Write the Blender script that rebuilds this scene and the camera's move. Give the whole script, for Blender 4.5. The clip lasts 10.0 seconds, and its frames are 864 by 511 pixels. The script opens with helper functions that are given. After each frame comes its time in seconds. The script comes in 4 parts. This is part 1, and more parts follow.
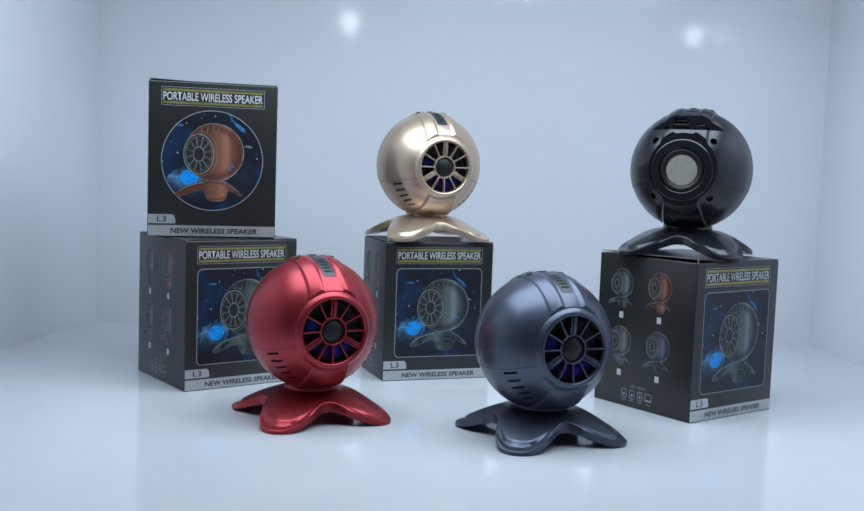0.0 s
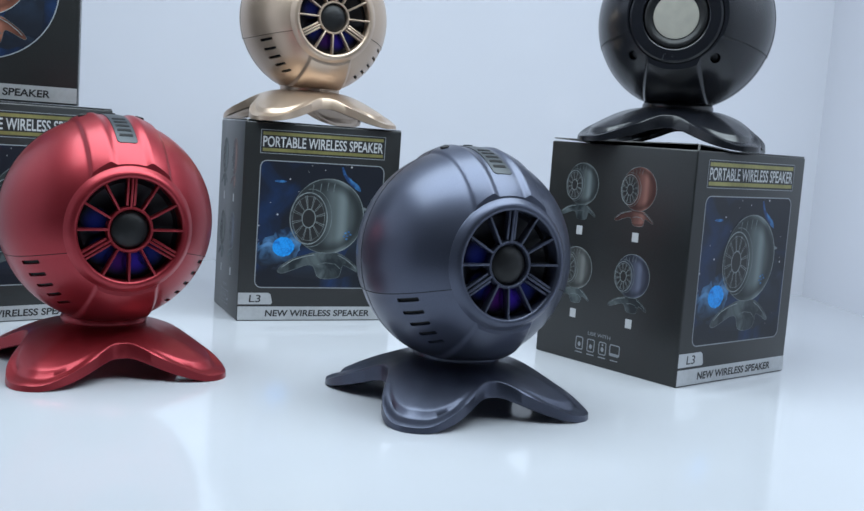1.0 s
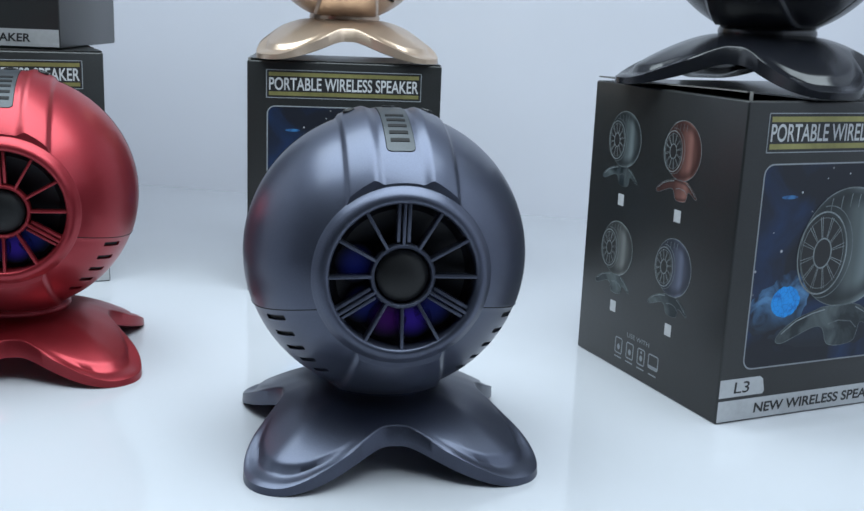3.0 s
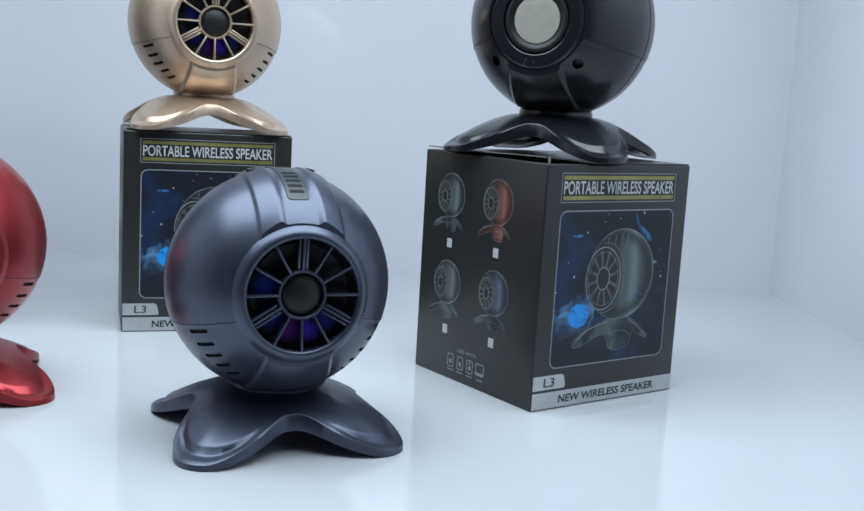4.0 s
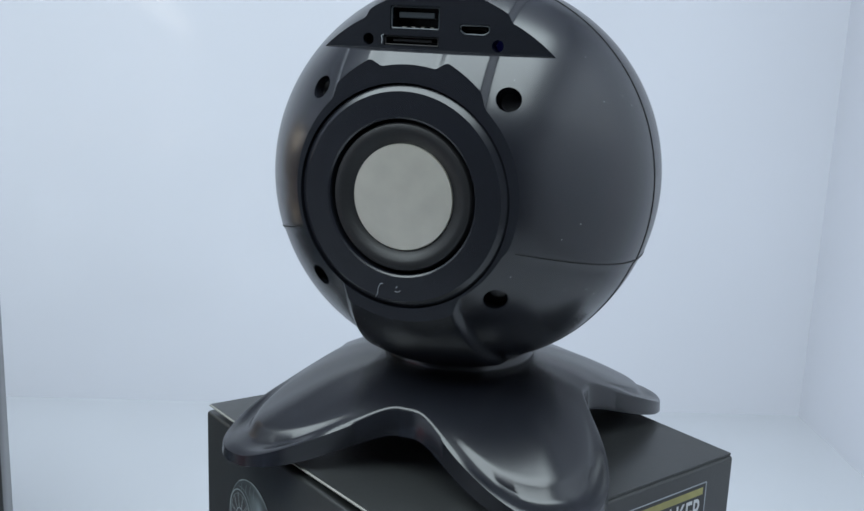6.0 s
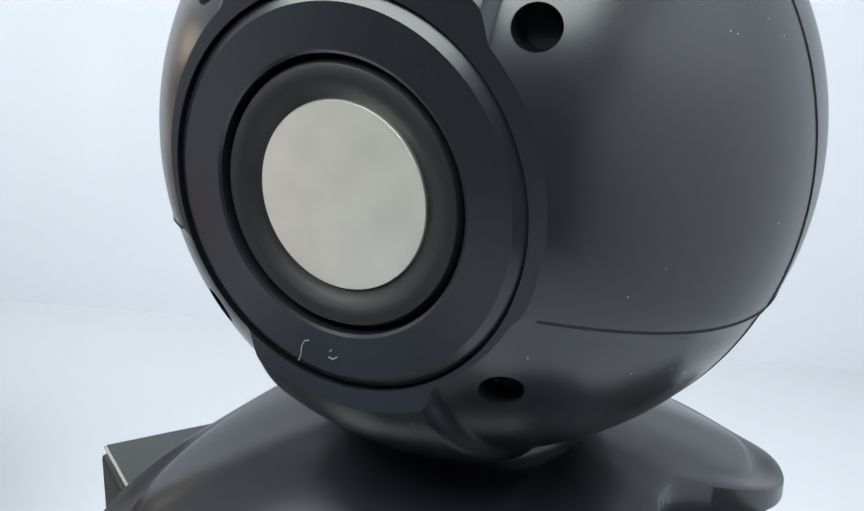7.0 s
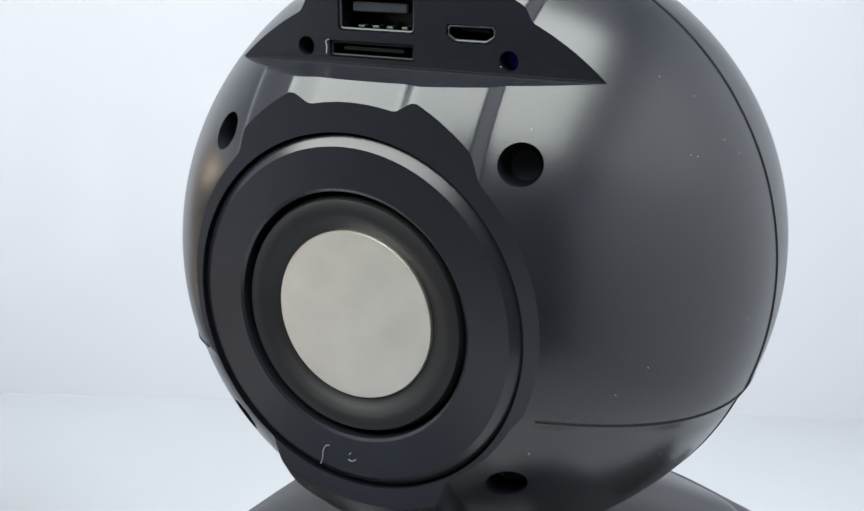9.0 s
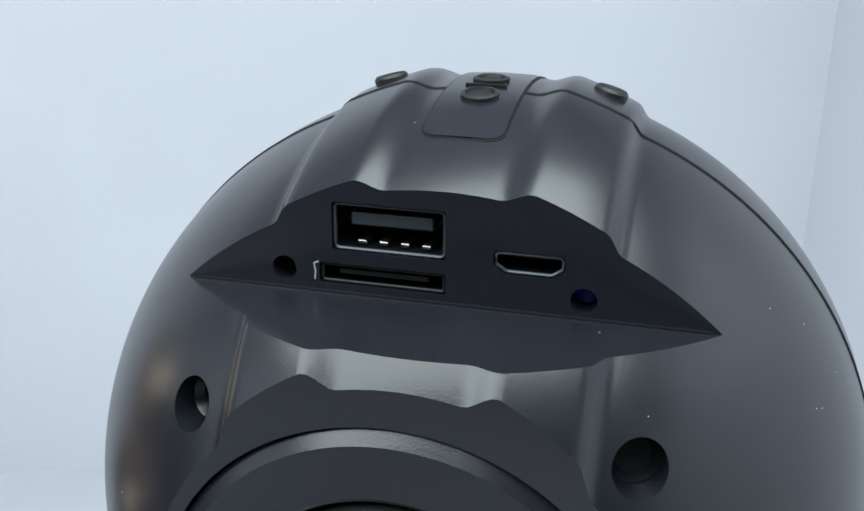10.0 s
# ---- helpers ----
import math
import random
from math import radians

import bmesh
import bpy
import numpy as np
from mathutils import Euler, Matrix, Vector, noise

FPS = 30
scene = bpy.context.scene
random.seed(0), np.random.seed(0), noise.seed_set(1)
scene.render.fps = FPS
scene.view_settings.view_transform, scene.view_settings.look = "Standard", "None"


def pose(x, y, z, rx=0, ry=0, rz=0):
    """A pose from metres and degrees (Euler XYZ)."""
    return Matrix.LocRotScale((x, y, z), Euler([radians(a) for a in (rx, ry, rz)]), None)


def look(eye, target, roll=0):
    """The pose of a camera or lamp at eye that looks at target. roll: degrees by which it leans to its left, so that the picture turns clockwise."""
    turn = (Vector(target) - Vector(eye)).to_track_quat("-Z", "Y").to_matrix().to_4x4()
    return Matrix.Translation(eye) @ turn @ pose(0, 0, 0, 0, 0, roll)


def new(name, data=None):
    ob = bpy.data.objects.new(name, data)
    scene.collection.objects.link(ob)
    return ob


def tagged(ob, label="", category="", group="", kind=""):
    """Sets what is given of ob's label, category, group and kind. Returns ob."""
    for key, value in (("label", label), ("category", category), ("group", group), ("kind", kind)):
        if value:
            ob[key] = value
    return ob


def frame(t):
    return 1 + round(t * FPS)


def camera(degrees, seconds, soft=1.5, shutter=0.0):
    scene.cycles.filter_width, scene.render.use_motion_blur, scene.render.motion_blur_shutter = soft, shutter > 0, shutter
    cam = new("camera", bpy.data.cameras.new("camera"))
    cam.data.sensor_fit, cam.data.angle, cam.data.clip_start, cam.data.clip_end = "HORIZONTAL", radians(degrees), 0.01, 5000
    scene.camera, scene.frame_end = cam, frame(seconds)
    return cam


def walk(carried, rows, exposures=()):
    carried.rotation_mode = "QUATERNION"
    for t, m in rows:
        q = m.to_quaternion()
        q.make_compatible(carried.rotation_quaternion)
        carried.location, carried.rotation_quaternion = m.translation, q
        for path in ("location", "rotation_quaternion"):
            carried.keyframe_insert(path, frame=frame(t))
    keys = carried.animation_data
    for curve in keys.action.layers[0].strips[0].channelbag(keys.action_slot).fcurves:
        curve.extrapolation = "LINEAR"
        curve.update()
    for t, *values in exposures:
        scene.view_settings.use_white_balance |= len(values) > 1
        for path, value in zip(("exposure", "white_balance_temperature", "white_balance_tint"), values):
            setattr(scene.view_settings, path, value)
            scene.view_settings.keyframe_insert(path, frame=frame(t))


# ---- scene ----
cam = camera(45.25, 10.0)
PATH = [
    (0, (0.1029, 0.1306, 0.2287), (0.0812, 0.3286, 0.2114), 2.04),
    (0.5, (0.0661, 0.2999, 0.1706), (0.0543, 0.4988, 0.1536), 3.07),
    (1, (0.1130, 0.4498, 0.1450), (0.1040, 0.6483, 0.1223), 4.05),
    (1.5, (0.2038, 0.5357, 0.1329), (0.1822, 0.7326, 0.1053), 4.16),
    (2, (0.2586, 0.5969, 0.1345), (0.2109, 0.7880, 0.0996), 3.34),
    (2.5, (0.2778, 0.6432, 0.1481), (0.2106, 0.8264, 0.1041), 2.38),
    (2.7, (0.2733, 0.6541, 0.1624), (0.2044, 0.8361, 0.1160), 2.13),
    (3.8, (0.2423, 0.4846, 0.1941), (0.2127, 0.6794, 0.1598), 3.17),
    (4, (0.2524, 0.4898, 0.1810), (0.2278, 0.6860, 0.1513), 3.29),
    (4.5, (0.2741, 0.6009, 0.1593), (0.2570, 0.7986, 0.1343), 3.50),
    (5, (0.2787, 0.7051, 0.2164), (0.2656, 0.9021, 0.1846), 2.76),
    (5.5, (0.2630, 0.7769, 0.2698), (0.2498, 0.9730, 0.2330), 2.76),
    (6, (0.2591, 0.8620, 0.2821), (0.2426, 1.0559, 0.2358), 2.20),
    (6.2, (0.2561, 0.8989, 0.2848), (0.2411, 1.0920, 0.2349), 2.28),
    (7.3, (0.2706, 1.0102, 0.2751), (0.2317, 1.1907, 0.1982), 3.23),
    (7.5, (0.2671, 1.0144, 0.2705), (0.2333, 1.1986, 0.2005), 3.57),
    (8, (0.2840, 1.0112, 0.2790), (0.2358, 1.1924, 0.2094), 3.02),
    (8.5, (0.2965, 1.0039, 0.2864), (0.2429, 1.1838, 0.2174), 2.40),
    (9, (0.2690, 0.9810, 0.2951), (0.2342, 1.1677, 0.2326), 0.19),
    (9.5, (0.2315, 0.9937, 0.3153), (0.2235, 1.1815, 0.2470), -1.09),
    (10, (0.2273, 1.0325, 0.3216), (0.2352, 1.2196, 0.2516), 0.61),
]
EXPOSURES = [(0.0, 0.0, 6250, 8), (0.5, 0.16, 6400, 8), (1.0, 0.20, 6500, 9), (2.0, 0.15, 6530, 9), (2.7, 0.15, 6550, 8), (4.5, 0.10, 6550, 8), (5.0, 0.34, 6700, 7), (6.0, 0.25, 6720, 8), (7.5, 0.90, 7650, 10), (8.5, 0.85, 7750, 11), (9.5, 0.48, 7150, 9), (10.0, 0.38, 6950, 7)]
LIGHT = 6.6
walk(cam, [(t, look(eye, target, roll)) for t, eye, target, roll in PATH], EXPOSURES)

# ---------------------------------------------------------------- world and light
world = bpy.data.worlds.new("world")
scene.world = world
world.use_nodes = True
world.node_tree.nodes["Background"].inputs[0].default_value = (0.55, 0.66, 0.85, 1)
world.node_tree.nodes["Background"].inputs[1].default_value = 0.10


def area(name, m, sx, sy, watts, colour):
    data = bpy.data.lights.new(name, "AREA")
    data.shape, data.size, data.size_y, data.energy, data.color = "RECTANGLE", sx, sy, watts, colour
    ob = new(name, data)
    ob.matrix_world = m
    return ob


# ---------------------------------------------------------------- materials
def material(name, base=(0.5, 0.5, 0.5), rough=0.5, metal=0.0, spec=0.5, coat=0.0, grain=0.0, grain_size=400.0,
             blotch=0.0, blotch_size=12.0, bump=0.0, bump_size=600.0, emit=None, emit_strength=0.0, rough_var=0.0):
    """A principled surface with fine grain, broad blotches and fine relief."""
    mat = bpy.data.materials.new(name)
    mat.use_nodes = True
    nodes, links = mat.node_tree.nodes, mat.node_tree.links
    bsdf = nodes["Principled BSDF"]
    bsdf.inputs["Base Color"].default_value = (*base, 1)
    bsdf.inputs["Roughness"].default_value = rough
    bsdf.inputs["Metallic"].default_value = metal
    bsdf.inputs["Specular IOR Level"].default_value = spec
    bsdf.inputs["Coat Weight"].default_value = coat
    bsdf.inputs["Coat Roughness"].default_value = 0.15
    if emit:
        bsdf.inputs["Emission Color"].default_value = (*emit, 1)
        bsdf.inputs["Emission Strength"].default_value = emit_strength
    coords = nodes.new("ShaderNodeTexCoord")

    def noisy(size, detail=3.0):
        n = nodes.new("ShaderNodeTexNoise")
        n.inputs["Scale"].default_value, n.inputs["Detail"].default_value = size, detail
        links.new(coords.outputs["Object"], n.inputs["Vector"])
        return n.outputs["Fac"]

    if grain or blotch:
        value = None
        for amount, size in ((grain, grain_size), (blotch, blotch_size)):
            if not amount:
                continue
            ramp = nodes.new("ShaderNodeMapRange")
            ramp.inputs["From Min"].default_value, ramp.inputs["From Max"].default_value = 0.3, 0.7
            ramp.inputs["To Min"].default_value, ramp.inputs["To Max"].default_value = 1 - amount, 1 + amount
            links.new(noisy(size), ramp.inputs["Value"])
            if value is None:
                value = ramp.outputs[0]
            else:
                times = nodes.new("ShaderNodeMath")
                times.operation = "MULTIPLY"
                links.new(value, times.inputs[0])
                links.new(ramp.outputs[0], times.inputs[1])
                value = times.outputs[0]
        mix = nodes.new("ShaderNodeVectorMath")
        mix.operation = "SCALE"
        mix.inputs[0].default_value = base
        links.new(value, mix.inputs["Scale"])
        links.new(mix.outputs[0], bsdf.inputs["Base Color"])
    if rough_var:
        ramp = nodes.new("ShaderNodeMapRange")
        ramp.inputs["From Min"].default_value, ramp.inputs["From Max"].default_value = 0.3, 0.7
        ramp.inputs["To Min"].default_value, ramp.inputs["To Max"].default_value = rough - rough_var, rough + rough_var
        links.new(noisy(blotch_size * 2.3), ramp.inputs["Value"])
        links.new(ramp.outputs[0], bsdf.inputs["Roughness"])
    if bump:
        b = nodes.new("ShaderNodeBump")
        b.inputs["Strength"].default_value, b.inputs["Distance"].default_value = bump, 0.0004
        links.new(noisy(bump_size, 2.0), b.inputs["Height"])
        links.new(b.outputs[0], bsdf.inputs["Normal"])
    return mat


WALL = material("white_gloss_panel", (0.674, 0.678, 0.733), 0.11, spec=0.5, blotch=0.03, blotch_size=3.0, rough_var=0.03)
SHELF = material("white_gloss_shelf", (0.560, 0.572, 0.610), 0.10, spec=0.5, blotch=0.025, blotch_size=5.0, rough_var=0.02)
ROOM = material("room_grey_paint", (0.45, 0.46, 0.48), 0.6, blotch=0.08, blotch_size=1.5)
ROOM_FLOOR = material("room_floor", (0.12, 0.115, 0.11), 0.4, blotch=0.15, blotch_size=2.0)
LAMP = material("lamp_glass", (0.9, 0.9, 0.9), 0.4, emit=(0.86, 0.93, 1.0), emit_strength=15)
RED = material("red_metallic_paint", (0.315, 0.027, 0.037), 0.36, metal=0.7, coat=0.15, grain=0.10, grain_size=2600, blotch=0.03, bump=0.05, bump_size=2200)
BLUE = material("blue_grey_metallic_paint", (0.074, 0.083, 0.121), 0.36, metal=0.7, coat=0.15, grain=0.10, grain_size=2600, blotch=0.03, bump=0.05, bump_size=2200)
GOLD = material("champagne_metallic_paint", (0.59, 0.452, 0.345), 0.36, metal=0.8, coat=0.15, grain=0.08, grain_size=2600, blotch=0.03, bump=0.05, bump_size=2200)
BLACK = material("black_satin_plastic", (0.0080, 0.0088, 0.0121), 0.25, spec=0.54, grain=0.12, grain_size=2400, blotch=0.06, blotch_size=40, bump=0.04, bump_size=2600)
BLACK_SOFT = material("black_rubber", (0.009, 0.009, 0.010), 0.46, spec=0.34, grain=0.15, grain_size=1500, bump=0.05)
# dark plastic and seams; also paints the shade inside the vents
DARK = material("dark_plastic_and_shade", (0.006, 0.006, 0.007), 0.6, spec=0.2, grain=0.1)
CONE = material("speaker_cone", (0.008, 0.008, 0.012), 0.55, spec=0.3, grain=0.2, grain_size=900, bump=0.1)
GREY_PANEL = material("grey_control_panel", (0.036, 0.043, 0.050), 0.4, metal=0.3, grain=0.08, grain_size=1500)
STEEL = material("brushed_steel", (0.82, 0.785, 0.69), 0.42, metal=1.0, blotch=0.09, blotch_size=70)


def brush(mat, strength):
    """Fine level scratches across a metal face."""
    nodes, links = mat.node_tree.nodes, mat.node_tree.links
    coords, stretch, noise, bump = (nodes.new("ShaderNode" + k) for k in ("TexCoord", "Mapping", "TexNoise", "Bump"))
    stretch.inputs["Rotation"].default_value = (0, radians(-8), 0)
    stretch.inputs["Scale"].default_value = (90, 90, 1600)
    noise.inputs["Scale"].default_value, noise.inputs["Detail"].default_value = 1.0, 3.0
    bump.inputs["Strength"].default_value, bump.inputs["Distance"].default_value = strength, 0.0002
    links.new(coords.outputs["Object"], stretch.inputs["Vector"])
    links.new(stretch.outputs[0], noise.inputs["Vector"])
    links.new(noise.outputs["Fac"], bump.inputs["Height"])
    links.new(bump.outputs[0], nodes["Principled BSDF"].inputs["Normal"])


brush(STEEL, 0.16)
CONTACT = material("bright_contact_metal", (0.75, 0.72, 0.65), 0.25, metal=1.0, grain=0.1)
LED = material("blue_led", (0.008, 0.009, 0.04), 0.3, emit=(0.01, 0.01, 0.8), emit_strength=0.010)


def glow(colour):
    """Emission standing in for LED light on the cone, fading from its middle to its rim."""
    mat = material("blue_violet_led_glow", (0.004, 0.004, 0.006), 0.5, spec=0.1, emit=colour)
    nodes, links = mat.node_tree.nodes, mat.node_tree.links
    coords, apart, fade = (nodes.new("ShaderNode" + k) for k in ("TexCoord", "VectorMath", "MapRange"))
    apart.operation = "DISTANCE"
    apart.inputs[1].default_value = (0.5, 0.5, 0.5)
    fade.inputs["From Min"].default_value, fade.inputs["From Max"].default_value = 0.48, 0.10
    fade.interpolation_type = "SMOOTHSTEP"
    links.new(coords.outputs["Generated"], apart.inputs[0])
    links.new(apart.outputs["Value"], fade.inputs["Value"])
    links.new(fade.outputs[0], nodes["Principled BSDF"].inputs["Emission Strength"])
    return mat


GLOW = [glow(c) for c in ((0.008, 0.003, 0.085), (0.011, 0.001, 0.034), (0.0015, 0.003, 0.034))]
CARTON = material("dark_grey_carton", (0.0187, 0.0197, 0.0200), 0.31, spec=0.5, grain=0.10, grain_size=900, blotch=0.07, blotch_size=25, bump=0.05, bump_size=300)
CARD_EDGE = material("raw_card_edge", (0.20, 0.195, 0.18), 0.8, grain=0.2, grain_size=800)
SILVER = material("silver_print", (0.52, 0.53, 0.54), 0.35, metal=0.55, grain=0.05, blotch=0.12, blotch_size=22)
INK_WHITE = material("white_print", (0.50, 0.51, 0.52), 0.45, grain=0.06)
INK_LINE = material("grey_line_print", (0.26, 0.28, 0.30), 0.45, grain=0.06)
INK_ART = material("grey_green_line_print", (0.21, 0.24, 0.245), 0.45, grain=0.2, blotch=0.35, blotch_size=70)
INK_FAINT = material("faint_line_print", (0.13, 0.155, 0.16), 0.45, grain=0.2, blotch=0.5, blotch_size=90)
INK_BLACK = material("black_print", (0.012, 0.012, 0.013), 0.45, grain=0.1)
INK_GOLD = material("gold_foil_print", (0.27, 0.25, 0.095), 0.35, metal=0.5, grain=0.08, blotch=0.15, blotch_size=60)


def mottled_ink(name, dark, light, size, lo, hi, cells=0.0, fade=None):
    """Printed texture of two tones; fade (in the shape's own height) lets it run out into the dark ground."""
    mat = material(name, dark, 0.42, spec=0.45)
    nodes, links = mat.node_tree.nodes, mat.node_tree.links
    coords, noise, ramp = (nodes.new("ShaderNode" + k) for k in ("TexCoord", "TexNoise", "ValToRGB"))
    noise.inputs["Scale"].default_value, noise.inputs["Detail"].default_value, noise.inputs["Distortion"].default_value = size, 6, 1.2
    links.new(coords.outputs["Object"], noise.inputs["Vector"])
    value = noise.outputs["Fac"]
    if cells:
        web = nodes.new("ShaderNodeTexVoronoi")
        web.feature = "DISTANCE_TO_EDGE"
        web.inputs["Scale"].default_value = cells
        links.new(coords.outputs["Object"], web.inputs["Vector"])
        edge = nodes.new("ShaderNodeMapRange")
        edge.inputs["From Min"].default_value, edge.inputs["From Max"].default_value = 0.0, 0.10
        edge.inputs["To Min"].default_value, edge.inputs["To Max"].default_value = 0.65, 1.0
        links.new(web.outputs["Distance"], edge.inputs["Value"])
        times = nodes.new("ShaderNodeMath")
        times.operation = "MULTIPLY"
        links.new(value, times.inputs[0])
        links.new(edge.outputs[0], times.inputs[1])
        value = times.outputs[0]
    ramp.color_ramp.elements[0].position, ramp.color_ramp.elements[0].color = lo, (*dark, 1)
    ramp.color_ramp.elements[1].position, ramp.color_ramp.elements[1].color = hi, (*light, 1)
    links.new(value, ramp.inputs[0])
    colour = ramp.outputs[0]
    if fade:
        split, run, mix = (nodes.new("ShaderNode" + k) for k in ("SeparateXYZ", "MapRange", "Mix"))
        links.new(coords.outputs["UV"], split.inputs[0])
        links.new(split.outputs[1], run.inputs["Value"])
        run.inputs["From Min"].default_value, run.inputs["From Max"].default_value = fade
        mix.data_type = "RGBA"
        mix.inputs["A"].default_value = (0.007, 0.010, 0.018, 1)
        links.new(run.outputs[0], mix.inputs["Factor"])
        links.new(colour, mix.inputs["B"])
        colour = mix.outputs["Result"]
    links.new(colour, nodes["Principled BSDF"].inputs["Base Color"])
    return mat


INK_BLUE = mottled_ink("bright_blue_print", (0.004, 0.10, 0.42), (0.01, 0.30, 0.80), 160, 0.22, 0.50, 420)
INK_ROCK = mottled_ink("rock_print", (0.004, 0.012, 0.035), (0.085, 0.22, 0.42), 75, 0.36, 0.64, 0.0, (0.0, 0.55))
INK_FAR_ROCK = mottled_ink("far_rock_print", (0.005, 0.009, 0.018), (0.022, 0.040, 0.075), 70, 0.40, 0.68, 0.0, (0.2, 1.0))
INK_COMET = mottled_ink("comet_print", (0.006, 0.03, 0.11), (0.05, 0.22, 0.48), 90, 0.36, 0.62)
GLASS_PRINT = mottled_ink("dark_glass_print", (0.010, 0.016, 0.020), (0.11, 0.135, 0.14), 55, 0.42, 0.70)


def space_print():
    """Dark blue starfield artwork printed on the carton."""
    mat = material("starfield_print", (0.006, 0.009, 0.02), 0.40, spec=0.4)
    nodes, links = mat.node_tree.nodes, mat.node_tree.links
    coords = nodes.new("ShaderNodeTexCoord")
    cloud = nodes.new("ShaderNodeTexNoise")
    cloud.inputs["Scale"].default_value, cloud.inputs["Detail"].default_value, cloud.inputs["Distortion"].default_value = 28, 6, 0.8
    links.new(coords.outputs["Object"], cloud.inputs["Vector"])
    ramp = nodes.new("ShaderNodeValToRGB")
    ramp.color_ramp.elements[0].position, ramp.color_ramp.elements[0].color = 0.46, (0.007, 0.009, 0.016, 1)
    ramp.color_ramp.elements[1].position, ramp.color_ramp.elements[1].color = 0.78, (0.008, 0.032, 0.105, 1)
    links.new(cloud.outputs["Fac"], ramp.inputs[0])
    stars = nodes.new("ShaderNodeTexVoronoi")
    stars.inputs["Scale"].default_value = 90
    links.new(coords.outputs["Object"], stars.inputs["Vector"])
    dots = nodes.new("ShaderNodeMapRange")
    dots.inputs["From Min"].default_value, dots.inputs["From Max"].default_value = 0.08, 0.03
    dots.inputs["To Min"].default_value, dots.inputs["To Max"].default_value = 0.0, 0.5
    links.new(stars.outputs["Distance"], dots.inputs["Value"])
    add = nodes.new("ShaderNodeVectorMath")
    links.new(ramp.outputs[0], add.inputs[0])
    links.new(dots.outputs[0], add.inputs[1])
    links.new(add.outputs[0], nodes["Principled BSDF"].inputs["Base Color"])
    return mat


SPACE = space_print()


def soften(mat):
    """Lets a disc's painted LED glow fade out towards its edge."""
    nodes, links = mat.node_tree.nodes, mat.node_tree.links
    coords, far = nodes.new("ShaderNodeTexCoord"), nodes.new("ShaderNodeVectorMath")
    far.operation = "DISTANCE"
    far.inputs[1].default_value = (0.5, 0.5, 0.5)
    fade = nodes.new("ShaderNodeMapRange")
    fade.interpolation_type = "SMOOTHSTEP"
    fade.inputs["From Min"].default_value, fade.inputs["From Max"].default_value = 0.52, 0.05
    fade.inputs["To Min"].default_value, fade.inputs["To Max"].default_value = 0.0, 1.0
    flat_coords = nodes.new("ShaderNodeVectorMath")
    flat_coords.operation = "MULTIPLY_ADD"
    flat_coords.inputs[1].default_value, flat_coords.inputs[2].default_value = (1, 0, 1), (0, 0.5, 0)
    links.new(coords.outputs["Generated"], flat_coords.inputs[0])
    links.new(flat_coords.outputs[0], far.inputs[0])
    links.new(far.outputs["Value"], fade.inputs["Value"])
    links.new(fade.outputs[0], nodes["Principled BSDF"].inputs["Emission Strength"])


for glow in GLOW:
    soften(glow)


def ball_print(name, dark, light):
    """Artwork of a round speaker: darker towards the grille side, a pale band beside it."""
    mat = material(name, dark, 0.42, spec=0.4)
    nodes, links = mat.node_tree.nodes, mat.node_tree.links
    coords, split = nodes.new("ShaderNodeTexCoord"), nodes.new("ShaderNodeSeparateXYZ")
    links.new(coords.outputs["UV"], split.inputs[0])
    far = nodes.new("ShaderNodeVectorMath")
    far.operation = "DISTANCE"
    far.inputs[1].default_value = (0.5, 0.5, 0.0)
    links.new(coords.outputs["UV"], far.inputs[0])

    def ramp(socket, stops):
        r = nodes.new("ShaderNodeValToRGB")
        r.color_ramp.interpolation = "EASE"
        e = r.color_ramp.elements
        e[0].position, e[0].color = stops[0][0], (stops[0][1],) * 3 + (1,)
        e[1].position, e[1].color = stops[-1][0], (stops[-1][1],) * 3 + (1,)
        for at, k in stops[1:-1]:
            e.new(at).color = (k, k, k, 1)
        links.new(socket, r.inputs[0])
        return r.outputs[0]

    across = ramp(split.outputs[0], ((0.0, 0.10), (0.40, 0.12), (0.58, 0.55), (0.70, 1.0), (0.82, 0.35), (1.0, 0.10)))
    inward = ramp(far.outputs["Value"], ((0.0, 0.9), (0.30, 1.0), (0.44, 0.25), (0.475, 0.7), (0.50, 1.6)))
    amount = nodes.new("ShaderNodeMath")
    amount.operation = "MULTIPLY"
    links.new(across, amount.inputs[0])
    links.new(inward, amount.inputs[1])
    mix = nodes.new("ShaderNodeMix")
    mix.data_type = "RGBA"
    mix.inputs["A"].default_value, mix.inputs["B"].default_value = (*[0.7 * c for c in dark], 1), (*light, 1)
    links.new(amount.outputs[0], mix.inputs["Factor"])
    links.new(mix.outputs["Result"], nodes["Principled BSDF"].inputs["Base Color"])
    return mat


PRINT_GREY = ball_print("grey_speaker_print", (0.016, 0.021, 0.024), (0.160, 0.195, 0.200))
PRINT_RED = ball_print("red_speaker_print", (0.055, 0.019, 0.016), (0.24, 0.11, 0.09))
PRINT_SILVER = ball_print("silver_speaker_print", (0.035, 0.038, 0.038), (0.17, 0.18, 0.175))
PRINT_BLUE = ball_print("blue_speaker_print", (0.022, 0.026, 0.042), (0.12, 0.135, 0.195))
PRINT_COPPER = ball_print("copper_speaker_print", (0.10, 0.032, 0.02), (0.30, 0.12, 0.08))


